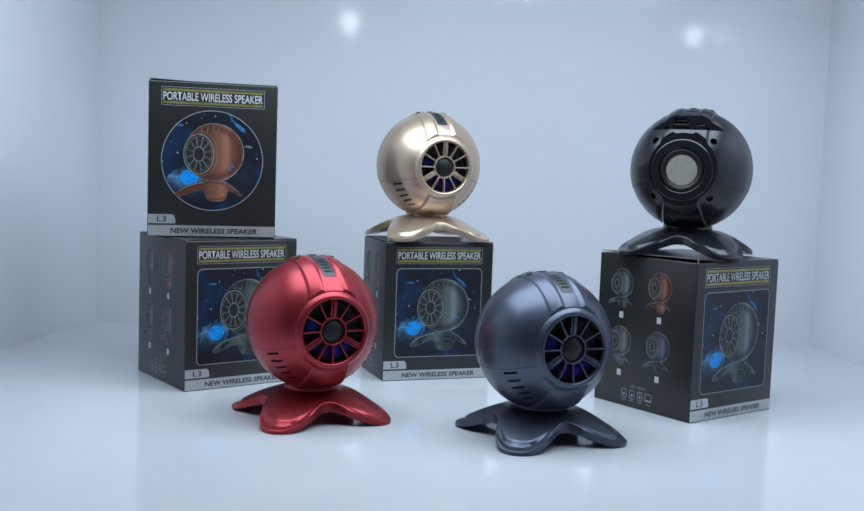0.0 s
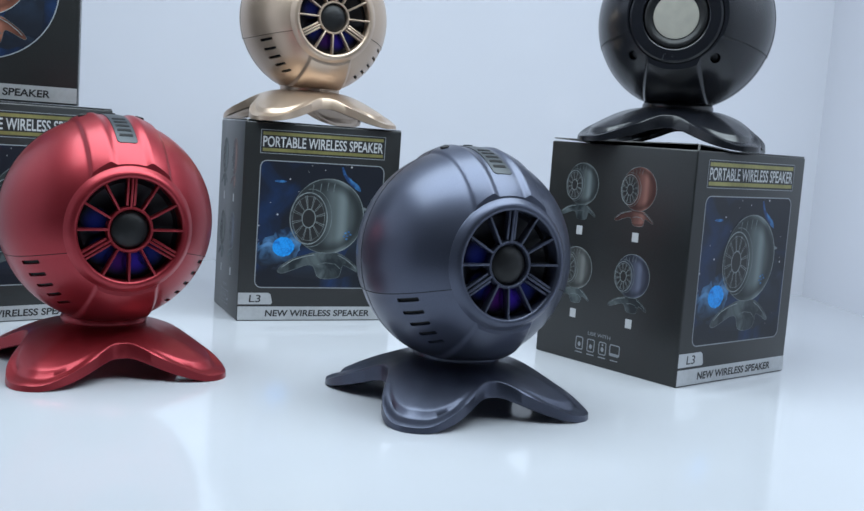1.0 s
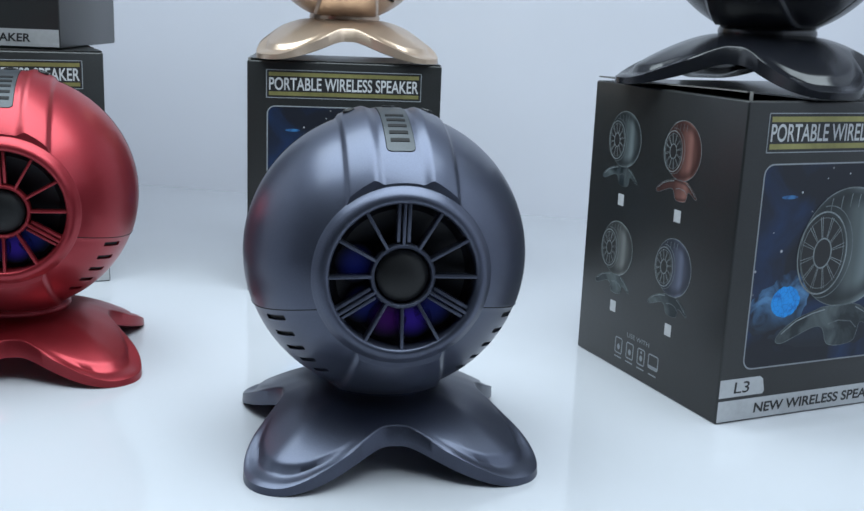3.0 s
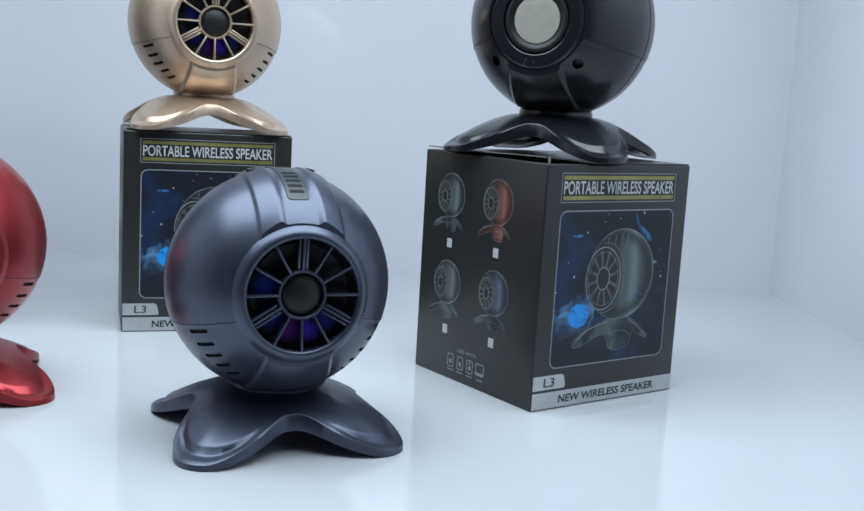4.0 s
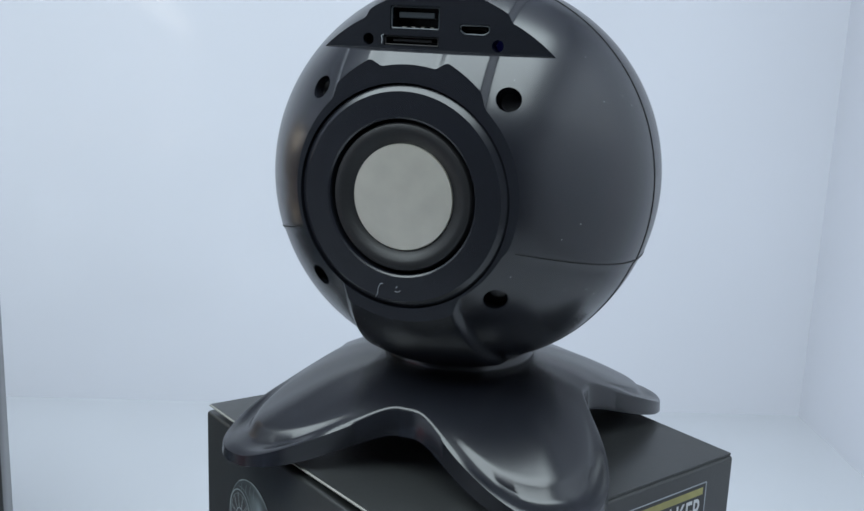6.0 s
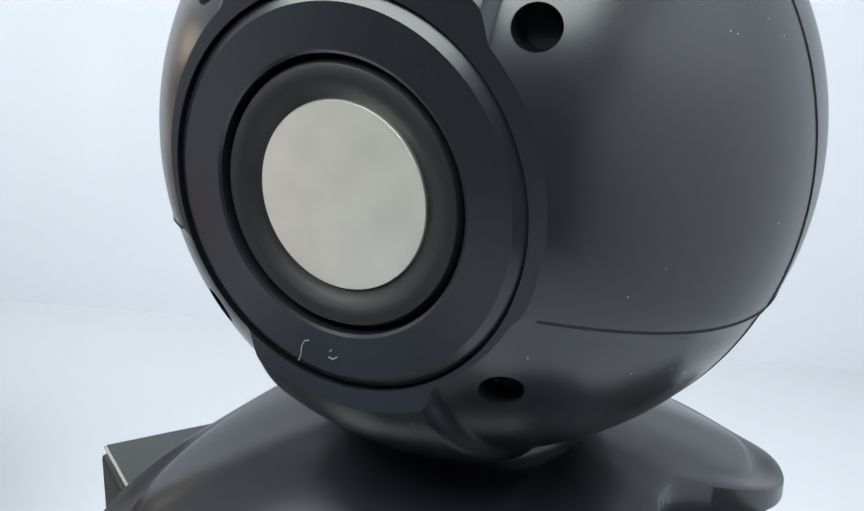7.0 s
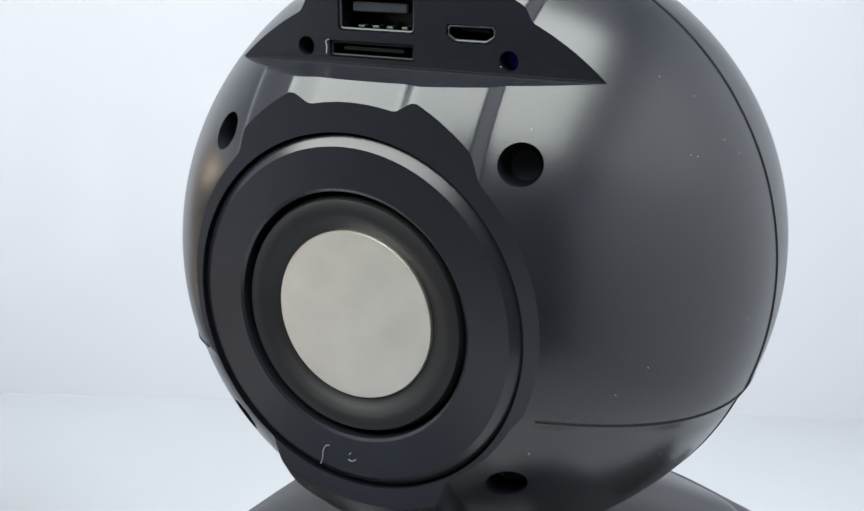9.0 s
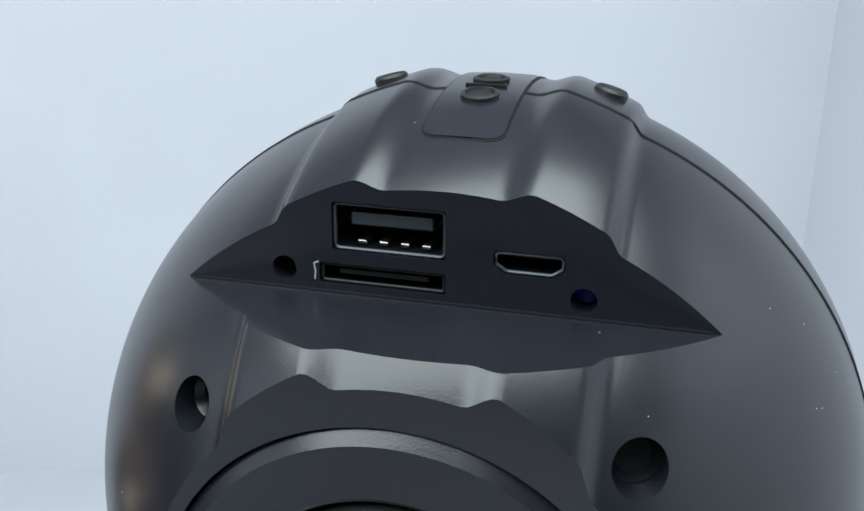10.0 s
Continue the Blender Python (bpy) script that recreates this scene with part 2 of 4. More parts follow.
# ---------------------------------------------------------------- mesh helpers
def mesh_of(name, bm, mat, smooth=None):
    me = bpy.data.meshes.new(name)
    bm.normal_update()
    bm.to_mesh(me)
    bm.free()
    if mat:
        me.materials.append(mat)
    if smooth is not None:
        for p in me.polygons:
            p.use_smooth = True
        me.set_sharp_from_angle(angle=radians(smooth))
    return me


def part(name, bm, mat, parent, label="", smooth=None):
    me = bm if isinstance(bm, bpy.types.Mesh) else mesh_of(name, bm, mat, smooth)
    ob = new(name, me)
    ob.parent = parent
    if label:
        tagged(ob, label)
    return ob


def thing(name, m, label, category, group="", kind=""):
    ob = new(name)
    ob.empty_display_size = 0.02
    ob.matrix_world = m
    return tagged(ob, label, category, group, kind)


def box_bm(x0, x1, y0, y1, z0, z1, bevel=0.0, segments=2):
    bm = bmesh.new()
    bmesh.ops.create_cube(bm, size=1)
    for v in bm.verts:
        v.co = Vector((x0 + (v.co.x + 0.5) * (x1 - x0), y0 + (v.co.y + 0.5) * (y1 - y0), z0 + (v.co.z + 0.5) * (z1 - z0)))
    if bevel:
        bmesh.ops.bevel(bm, geom=bm.edges[:], offset=bevel, segments=segments, profile=0.5, affect="EDGES")
    return bm


def lathe(profile, n=96, axis="y"):
    """Turns (radius, height) points round an axis. Axis y: height runs along +y."""
    bm = bmesh.new()
    rings = []
    for r, h in profile:
        ring = []
        for i in range(n):
            a = 2 * math.pi * i / n
            c, s = r * math.cos(a), r * math.sin(a)
            ring.append(bm.verts.new((c, h, s) if axis == "y" else (c, s, h)))
        rings.append(ring)
    for lo, hi in zip(rings, rings[1:]):
        for i in range(n):
            bm.faces.new((lo[i], lo[(i + 1) % n], hi[(i + 1) % n], hi[i]))
    for ring in (rings[0], rings[-1]):
        if (ring[0].co - ring[n // 2].co).length < 1e-5:
            bmesh.ops.remove_doubles(bm, verts=ring, dist=1e-5)
    bmesh.ops.recalc_face_normals(bm, faces=bm.faces[:])
    return bm


def tube(points, r, closed=False, sides=6):
    """A thin round strand along points."""
    bm = bmesh.new()
    n, rings = len(points), []
    for i, p in enumerate(points):
        a, b = points[i - 1 if i or closed else 0], points[(i + 1) % n if closed or i < n - 1 else i]
        t = (b - a).normalized()
        u = t.cross(Vector((0.31, 0.2, 0.93))).normalized()
        w = t.cross(u)
        rings.append([bm.verts.new(p + r * (math.cos(k) * u + math.sin(k) * w)) for k in (2 * math.pi * j / sides for j in range(sides))])
    for i in range(n if closed else n - 1):
        lo, hi = rings[i], rings[(i + 1) % n]
        for j in range(sides):
            bm.faces.new((lo[j], lo[(j + 1) % sides], hi[(j + 1) % sides], hi[j]))
    if not closed:
        bm.faces.new(rings[0][::-1])
        bm.faces.new(rings[-1])
    return bm


def moved(bm, m):
    bmesh.ops.transform(bm, matrix=m, verts=bm.verts[:])
    return bm


def joined(*bms):
    out = bmesh.new()
    for b in bms:
        me = bpy.data.meshes.new("joint")
        b.to_mesh(me)
        b.free()
        out.from_mesh(me)
        bpy.data.meshes.remove(me)
    return out


def cut(me, cutters):
    """The mesh less all the cutters' volumes."""
    ob = bpy.data.objects.new("blank", me)
    scene.collection.objects.link(ob)
    tools = []
    for c in cutters:
        tool = bpy.data.objects.new("cutter", mesh_of("cutter", c, None))
        scene.collection.objects.link(tool)
        mod = ob.modifiers.new("cut", "BOOLEAN")
        mod.operation, mod.solver, mod.object = "DIFFERENCE", "EXACT", tool
        tools.append(tool)
    deps = bpy.context.evaluated_depsgraph_get()
    done = bpy.data.meshes.new_from_object(ob.evaluated_get(deps))
    bpy.data.objects.remove(ob)
    for tool in tools:
        data = tool.data
        bpy.data.objects.remove(tool)
        bpy.data.meshes.remove(data)
    bpy.data.meshes.remove(me)
    return done


def smooth(lo, hi, x):
    t = min(1.0, max(0.0, (x - lo) / (hi - lo)))
    return t * t * (3 - 2 * t)


# ---------------------------------------------------------------- display cabinet
CASE = pose(0.4720, 1.6020, 0, 0, 0, 7.0)       # right back corner of the shelf, cabinet turned a little
WIDE, DEEP, HIGH = 0.985, 0.94, 0.60


def case_panel(name, x0, x1, y0, y1, z0, z1, mat, label, hinge=0.0, turn=0.0):
    """A panel of the cabinet; side panels swing outwards a little about their back edge."""
    ob = new(name, mesh_of(name, moved(box_bm(x0, x1, y0, y1, z0, z1), pose(hinge, 0, 0, 0, 0, turn) @ pose(-hinge, 0, 0)), mat))
    ob.matrix_world = CASE
    return tagged(ob, label, name.split("_")[0], "", "structure")


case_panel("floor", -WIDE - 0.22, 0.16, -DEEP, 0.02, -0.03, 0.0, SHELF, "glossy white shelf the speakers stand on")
case_panel("wall_back", -WIDE - 0.02, 0.02, 0.0, 0.02, 0.0, HIGH, WALL, "glossy white back panel of the display cabinet")
case_panel("wall_left", -WIDE - 0.02, -WIDE, -DEEP, 0.0, 0.0, HIGH, WALL, "glossy white side panel of the display cabinet", -WIDE, -8.7)
case_panel("wall_right", 0.0, 0.02, -DEEP, 0.0, 0.0, HIGH, WALL, "glossy white side panel of the display cabinet", 0.0, 2.2)
case_panel("ceiling", -WIDE - 0.22, 0.16, -DEEP, 0.02, HIGH, HIGH + 0.02, WALL, "white top panel of the display cabinet")
area("cabinet_light", CASE @ pose(-0.485, -0.530, HIGH - 0.012), 0.84, 0.42, LIGHT, (0.79, 0.92, 1.0))

# an added, unseen dim room round the cabinet, closing the place for reflections
for name, dims, mat, label in (
        ("room_floor", (-1.05, 1.05, -1.0, 1.85, -0.37, -0.32), ROOM_FLOOR, "dark floor of the added unseen room"),
        ("room_ceiling", (-1.05, 1.05, -1.0, 1.85, 1.0, 1.05), ROOM, "grey ceiling of the added unseen room"),
        ("room_wall_front", (-1.05, 1.05, -1.05, -1.0, -0.32, 1.0), ROOM, "grey wall of the added unseen room"),
        ("room_wall_back", (-1.05, 1.05, 1.85, 1.9, -0.32, 1.0), ROOM, "grey wall of the added unseen room"),
        ("room_wall_left", (-1.1, -1.05, -1.0, 1.85, -0.32, 1.0), ROOM, "grey wall of the added unseen room"),
        ("room_wall_right", (1.05, 1.1, -1.0, 1.85, -0.32, 1.0), ROOM, "grey wall of the added unseen room")):
    tagged(new(name, mesh_of(name, box_bm(*dims), mat)), label, "room", "", "structure")


def spotlight(x, y, z, r, aim, label):
    """A small round lamp in a deep snoot, hung by a short stem under the cabinet's top panel and turned towards the back wall."""
    lamp = thing("spotlight", pose(x, y, z), label, "lamp", "cabinet spotlights")
    turned = Vector((0, 0, -1)).rotation_difference((Vector(aim) - Vector((x, y, z))).normalized()).to_matrix().to_4x4()
    part("housing", lathe([(0.0, 0.022), (r * 0.7, 0.020), (r * 1.1, 0.006), (r * 1.1, -r * 2.8), (r * 1.03, -r * 2.8), (r * 1.03, 0.002), (0.0, 0.002)], 40, "z"), DARK, lamp, "dark round snoot", 40).matrix_local = turned
    part("lens", lathe([(0.0, -0.002), (r * 0.6, -0.0016), (r, 0.0), (r, 0.0015)], 40, "z"), LAMP, lamp, "glowing white lens", 60).matrix_local = turned
    part("stem", lathe([(0.0, 0.012), (0.004, 0.012), (0.004, HIGH - z), (0.0, HIGH - z)], 12, "z"), ROOM, lamp, "", 60)


spotlight(-0.142, 0.73, 0.521, 0.027, (0.02, 1.55, 0.43), "small white spotlight under the top panel")
spotlight(0.565, 0.86, 0.515, 0.020, (0.40, 1.58, 0.42), "small white spotlight near the side panel")
strip_lamp = thing("light_strip", pose(0.215, 0.775, HIGH - 0.012, 0, 0, 7.0), "slim white light strip under the cabinet's top panel", "lamp")
part("channel", box_bm(-0.055, 0.055, -0.008, 0.008, 0.004, 0.012), ROOM, strip_lamp)
part("diffuser", box_bm(-0.052, 0.052, -0.006, 0.006, 0.0, 0.004, 0.001), LAMP, strip_lamp, "glowing diffuser")


def globe(x, y, z, r, label):
    """A globe lamp on a thin cord in the room."""
    lamp = thing("pendant_lamp", pose(x, y, z), label, "lamp")
    part("bulb", lathe([(r * math.sin(radians(a)), -r * math.cos(radians(a))) for a in range(0, 181, 12)], 32, "z"), LAMP, lamp, "glowing white globe", 60)
    part("cord", lathe([(0.0, r), (0.0015, r), (0.0015, 1.0 - z), (0.0, 1.0 - z)], 8, "z"), BLACK_SOFT, lamp, "", 60)


globe(0.765, -0.22, 0.245, 0.010, "tiny bright lamp on a thin cord outside the cabinet")

# ---------------------------------------------------------------- speaker
R, MID = 0.0604, 0.0850         # ball radius, height of its middle over the feet


def seam_height(y):
    """Height of the seam between the upper and lower shells; it sinks towards the sides."""
    return -0.0203 + 2.95 * y * y


def raised(x, y, z):
    """Height of the moulded bands over the plain ball."""
    rho, side, h = math.hypot(x, z), abs(x), 0.0
    if z > 0:
        if side < 0.0072:
            h = 0.0010
        elif side < 0.0112:
            h = 0.0010 + 0.0015 * smooth(0.0072, 0.0112, side)
        elif side < 0.0200:
            h = 0.0025 - 0.0010 * (side - 0.0112) / 0.0088
        else:
            h = 0.0015 * (1 - smooth(0.0200, 0.0226, side))
    else:
        edge = 0.0150 + 0.20 * max(0.0, rho - 0.036)
        line = seam_height(y)
        low = -0.0004 * smooth(line + 0.0002, line - 0.0019, z)
        h = low + (0.0016 - low) * (1 - smooth(edge, edge + 0.0030, side))
    return h


def on_ball(d):
    """Point of the moulded surface in direction d."""
    d = Vector(d).normalized()
    return d * (R + raised(*(R * d)))


def ball():
    edges = [0.0, 0.0025, 0.005, 0.0066, 0.0072, 0.0080, 0.0088, 0.0096, 0.0104, 0.0112, 0.0118, 0.0126, 0.0134, 0.0142, 0.0147, 0.0152, 0.0157, 0.0162, 0.0168, 0.0176, 0.0184, 0.0192,
             0.0200, 0.0206, 0.0213, 0.0220, 0.0226, 0.0234]
    edges += [0.0234 + (R - 0.0236) * math.sin(math.pi / 2 * k / 46) for k in range(1, 46)]
    xs = sorted([-e for e in edges[1:]] + edges)
    bm, n, rings = bmesh.new(), 360, []
    for x in xs:
        c = math.sqrt(R * R - x * x)
        ring = []
        for i in range(n):
            a = 2 * math.pi * i / n
            ring.append(bm.verts.new(on_ball((x, -c * math.cos(a), c * math.sin(a)))))
        rings.append(ring)
    for lo, hi in zip(rings, rings[1:]):
        for i in range(n):
            bm.faces.new((lo[i], lo[(i + 1) % n], hi[(i + 1) % n], hi[i]))
    bm.faces.new(rings[0])
    bm.faces.new(rings[-1][::-1])
    bmesh.ops.recalc_face_normals(bm, faces=bm.faces[:])
    return bm


NOTCH_Y, NOTCH_Z = 0.0311, 0.0380


def rounded_slot(w, h, y0, y1, x, z, r, n=5):
    """An upright prism along y with rounded corners."""
    bm = bmesh.new()
    outline = []
    for cx, cz, a0 in ((w / 2 - r, h / 2 - r, 0), (-w / 2 + r, h / 2 - r, 90), (-w / 2 + r, -h / 2 + r, 180), (w / 2 - r, -h / 2 + r, 270)):
        for k in range(n):
            a = radians(a0 + 90 * k / (n - 1))
            outline.append((x + cx + r * math.cos(a), z + cz + r * math.sin(a)))
    lo = [bm.verts.new((u, y0, v)) for u, v in outline]
    hi = [bm.verts.new((u, y1, v)) for u, v in outline]
    bm.faces.new(lo)
    bm.faces.new(hi[::-1])
    for i in range(len(lo)):
        bm.faces.new((lo[i], hi[i], hi[(i + 1) % len(lo)], lo[(i + 1) % len(lo)]))
    bmesh.ops.recalc_face_normals(bm, faces=bm.faces[:])
    return bm


# socket places on the flat face of the notch: x, height over the ledge, width, height
USB, CARD, MICRO = (0.0069, 0.0091, 0.0152, 0.0066), (0.0078, 0.0026, 0.0170, 0.0029), (-0.0113, 0.0064, 0.0090, 0.0030)
PINHOLES = ((0.0212, 0.0027), (-0.0183, 0.0024))
HOLES = [(0.0280, 0.0270), (0.0272, -0.0272), (-0.0271, 0.0270), (-0.0266, -0.0270)]


def micro_outline(grow=0.0):
    """The small socket's outline: flat on top, its lower corners cut off."""
    x, z, w, h = MICRO
    w, h = w / 2 + grow, h / 2 + grow
    return [(x + u * w, NOTCH_Z + z + v * h) for u, v in ((1, 0.75), (0.92, 1), (-0.92, 1), (-1, 0.75), (-1, -0.25), (-0.72, -0.92), (-0.6, -1), (0.6, -1), (0.72, -0.92), (1, -0.25))]


def prism(outline, y0, y1):
    """A solid along y with that outline."""
    bm = bmesh.new()
    lo, hi = ([bm.verts.new((u, y, v)) for u, v in outline] for y in (y0, y1))
    bm.faces.new(lo)
    bm.faces.new(hi[::-1])
    for i in range(len(lo)):
        bm.faces.new((lo[i], hi[i], hi[(i + 1) % len(lo)], lo[(i + 1) % len(lo)]))
    bmesh.ops.recalc_face_normals(bm, faces=bm.faces[:])
    return bm


def placed(d):
    """A frame on the ball whose z points outwards and whose x runs level."""
    p = on_ball(d)
    z = p.normalized()
    x = Vector((0, 0, 1)).cross(z)
    x = x.normalized() if x.length > 1e-3 else Vector((1, 0, 0))
    y = z.cross(x)
    m = Matrix((x, y, z)).transposed().to_4x4()
    return Matrix.Translation(p) @ m


VENTS = ((58.2, -20.6, 0.0138, 10), (56.0, -27.6, 0.0134, 11), (53.4, -34.3, 0.0126, 14), (49.8, -40.6, 0.0108, 16), (45.6, -46.8, 0.0096, 18))


def slot(w, h, z0, z1):
    return moved(rounded_slot(w, h, z0, z1, 0, 0, min(w, h) * 0.3), pose(0, 0, 0, 90, 0, 0))


def vent_frame(side, k):
    az, el, _, tilt = VENTS[k]
    az, el = radians(az), radians(el)
    return placed((side * math.cos(el) * math.sin(az), -math.cos(el) * math.cos(az), math.sin(el))) @ pose(0, 0, 0, 0, 0, -side * tilt)


REAR_X, REAR_Z = 0.0007, -0.0012    # the radiator sits a little off the ball's middle


def body_mesh():
    me = mesh_of("body", ball(), None)
    cutters = [box_bm(-0.06, 0.06, NOTCH_Y, 0.091, NOTCH_Z, 0.091), box_bm(-0.07, 0.07, -0.07, 0.07, -0.09, -0.0552)]
    cutters += [box_bm(-0.07, 0.07, -0.09, -0.0497, -0.07, 0.07), box_bm(-0.07, 0.07, 0.0505, 0.09, -0.07, 0.07)]
    cutters.append(lathe([(0.0, -0.08), (0.0335, -0.08), (0.0335, -0.028), (0.0, -0.028)], 128))
    cutters.append(moved(lathe([(0.0, 0.036), (0.0312, 0.036), (0.0312, 0.08), (0.0, 0.08)], 128), pose(REAR_X, 0, REAR_Z)))
    for x, z in HOLES:
        away = Vector((x, 0.0455, z)).normalized()
        turn = Vector((0, 1, 0)).rotation_difference((away + Vector((0, 1.2, 0))).normalized()).to_matrix().to_4x4()
        cutters.append(moved(lathe([(0.0, -0.0052), (0.0024, -0.0050), (0.0033, -0.0040), (0.0036, 0.01), (0.0, 0.01)], 32), Matrix.Translation((x, 0.0455, z)) @ turn))
    for x, z, w, h in (USB, CARD):
        cutters.append(rounded_slot(w, h, NOTCH_Y - 0.009, NOTCH_Y + 0.01, x, NOTCH_Z + z, 0.0004))
    cutters.append(prism(micro_outline(), NOTCH_Y - 0.009, NOTCH_Y + 0.01))
    for x, z in PINHOLES:
        cutters.append(moved(lathe([(0.0, NOTCH_Y - 0.004), (0.0017, NOTCH_Y - 0.004), (0.0017, NOTCH_Y + 0.01), (0.0, NOTCH_Y + 0.01)], 24), pose(x, 0, NOTCH_Z + z)))
    for side in (1, -1):
        for k in range(5):
            cutters.append(moved(slot(VENTS[k][2], 0.0023, -0.0045, 0.0040), vent_frame(side, k)))
    done = cut(me, cutters)
    for p in done.polygons:
        p.use_smooth = True
    done.set_sharp_from_angle(angle=radians(32))
    return done


BODY = body_mesh()


def base_bm():
    """A four-footed stand: a smooth dome, on each foot a raised tongue with a step down to a flat brim, and a skirt that
    arches up between the feet round a hollow underside. The feet lie on the diagonals."""
    bm, n, m = bmesh.new(), 240, 34
    tops, unders = [], []
    for i in range(n):
        t = 2 * math.pi * i / n
        a = t - math.pi / 4
        q = abs((math.degrees(a) + 45) % 90 - 45)
        arch = 0.5 - 0.5 * math.cos(math.pi * min(1.0, max(0.0, (q - 4) / 38)))
        lobe = 0.5 + 0.5 * math.cos(math.pi * min(1.0, q / 43))
        r0, r1 = 0.0225, 0.0435 + 0.0347 * lobe ** 1.0
        z_edge = 0.0036 + 0.0172 * arch
        tongue = 1 - smooth(6, 30, q)
        top, under = [], []
        for k in range(m + 1):
            s = k / m
            r = r0 + (r1 - r0) * s
            dome = z_edge + 0.0038 * tongue + (0.0265 - z_edge - 0.0038 * tongue) * (1 - min(1.0, s / (1 - 0.12 * tongue)) ** (1.5 + 0.3 * arch))
            brim = z_edge + 0.0145 * (1 - s)
            step = smooth(0.815, 0.865, s) * tongue
            z = dome + (min(brim, dome) - dome) * step
            if k == m:
                z -= 0.0005
            top.append(bm.verts.new((r * math.cos(t), r * math.sin(t), z)))
            if k < m:
                inner = r - 0.0024 * s
                under.append(bm.verts.new((inner * math.cos(t), inner * math.sin(t), max(0.0012, z - 0.0030))))
        foot = max(0.0, z_edge - 0.0036 - 0.0050 * arch)
        for inset in (0.0022, -0.0003):
            under.append(bm.verts.new(((r1 - inset) * math.cos(t), (r1 - inset) * math.sin(t), foot)))
        tops.append(top)
        unders.append(under)
    for i in range(n):
        j = (i + 1) % n
        for k in range(m):
            bm.faces.new((tops[i][k], tops[i][k + 1], tops[j][k + 1], tops[j][k]))
        for k in range(m + 1):
            bm.faces.new((unders[i][k], unders[j][k], unders[j][k + 1], unders[i][k + 1]))
        bm.faces.new((tops[i][m], unders[i][m + 1], unders[j][m + 1], tops[j][m]))
    bm.faces.new([t[0] for t in tops])
    bm.faces.new([u[0] for u in unders][::-1])
    bmesh.ops.recalc_face_normals(bm, faces=bm.faces[:])
    return bm


def patch(half_w, a0, a1, lift, thick, n=14, corner=0.0022):
    """A curved plate that lies on the top of the ball, from angle a0 to a1 round the side axis (90 is the top)."""
    bm = bmesh.new()
    rows, length = [], abs(radians(a1 - a0)) * R
    bow = [corner * (1 - math.cos(radians(18 * k))) for k in range(5)]
    stops = bow + [corner + (length - 2 * corner) * k / n for k in range(n + 1)] + [length - d for d in bow[::-1]]
    n = len(stops) - 1
    for layer in (lift, lift - thick):
        for i in range(n + 1):
            a = radians(a0 + (a1 - a0) * stops[i] / length)
            along = min(stops[i], length - stops[i])
            inset = 0.0 if along > corner else corner - math.sqrt(max(0.0, corner ** 2 - (corner - along) ** 2))
            hw = half_w - inset
            for x in (-hw, -hw / 2, 0, hw / 2, hw):
                d = Vector((x, -math.cos(a) * math.sqrt(R * R - x * x), math.sin(a) * math.sqrt(R * R - x * x)))
                rows.append(bm.verts.new(d.normalized() * (R + 0.0010 + layer)))
    def v(layer, i, j):
        return rows[(layer * (n + 1) + i) * 5 + j]
    for i in range(n):
        for j in range(4):
            bm.faces.new((v(0, i, j), v(0, i, j + 1), v(0, i + 1, j + 1), v(0, i + 1, j)))
        for j in (0, 4):
            bm.faces.new((v(0, i, j), v(0, i + 1, j), v(1, i + 1, j), v(1, i, j)))
    for i in (0, n):
        for j in range(4):
            bm.faces.new((v(0, i, j), v(0, i, j + 1), v(1, i, j + 1), v(1, i, j)))
    bmesh.ops.recalc_face_normals(bm, faces=bm.faces[:])
    return bm


def rim_line(half_w, a0, a1):
    """Points of the control panel's outline on the ball."""
    pts, corner = [], 0.0022
    per = math.degrees(1 / R)
    for sx, end, first in ((1, a1, 0), (-1, a1, 90), (-1, a0, 180), (1, a0, 270)):
        away = 1 if end == a1 else -1
        for k in range(7):
            q = radians(first + 15 * k)
            pts.append((sx * (half_w - corner) + corner * math.cos(q), end - away * corner * per + corner * per * math.sin(q)))
    for side, lo, hi in ((1, a0, a1), (-1, a1, a0)):
        run = [(side * half_w, lo + (hi - lo) * k / 24) for k in range(2, 23)]
        pts = run + pts if side == 1 else pts[:len(pts) - 14] + run + pts[-14:]
    out = []
    for x, deg in pts:
        a, c = radians(deg), math.sqrt(R * R - x * x)
        out.append(Vector((x, -math.cos(a) * c, math.sin(a) * c)).normalized() * (R + 0.0010))
    return out


SHARED = {}


def kept(key, make, mat):
    """The mesh made once under that key, in that material."""
    if key not in SHARED:
        SHARED[key] = make()
    me = SHARED[key].copy()
    me.name = key
    me.materials.clear()
    me.materials.append(mat)
    return me


def spoke_bm(angle, broad):
    """One grille spoke from the hub to the ring; a broad one is a bar between two shorter, loose-ended ones."""
    bars = [box_bm(-0.00064, 0.00064, -0.0532, -0.0480, 0.0115, 0.0292, 0.0003, 2)]
    if broad:
        for o in (-0.0020, 0.0020):
            bars.append(box_bm(o - 0.0007, o + 0.0007, -0.0522, -0.0480, 0.0132, 0.0290, 0.0003, 2))
    bm = joined(*bars)
    for v in bm.verts:
        v.co.y += 0.0016 * (1 - (v.co.z - 0.0115) / 0.0177)
    return moved(bm, pose(0, 0, 0, 0, angle, 0))


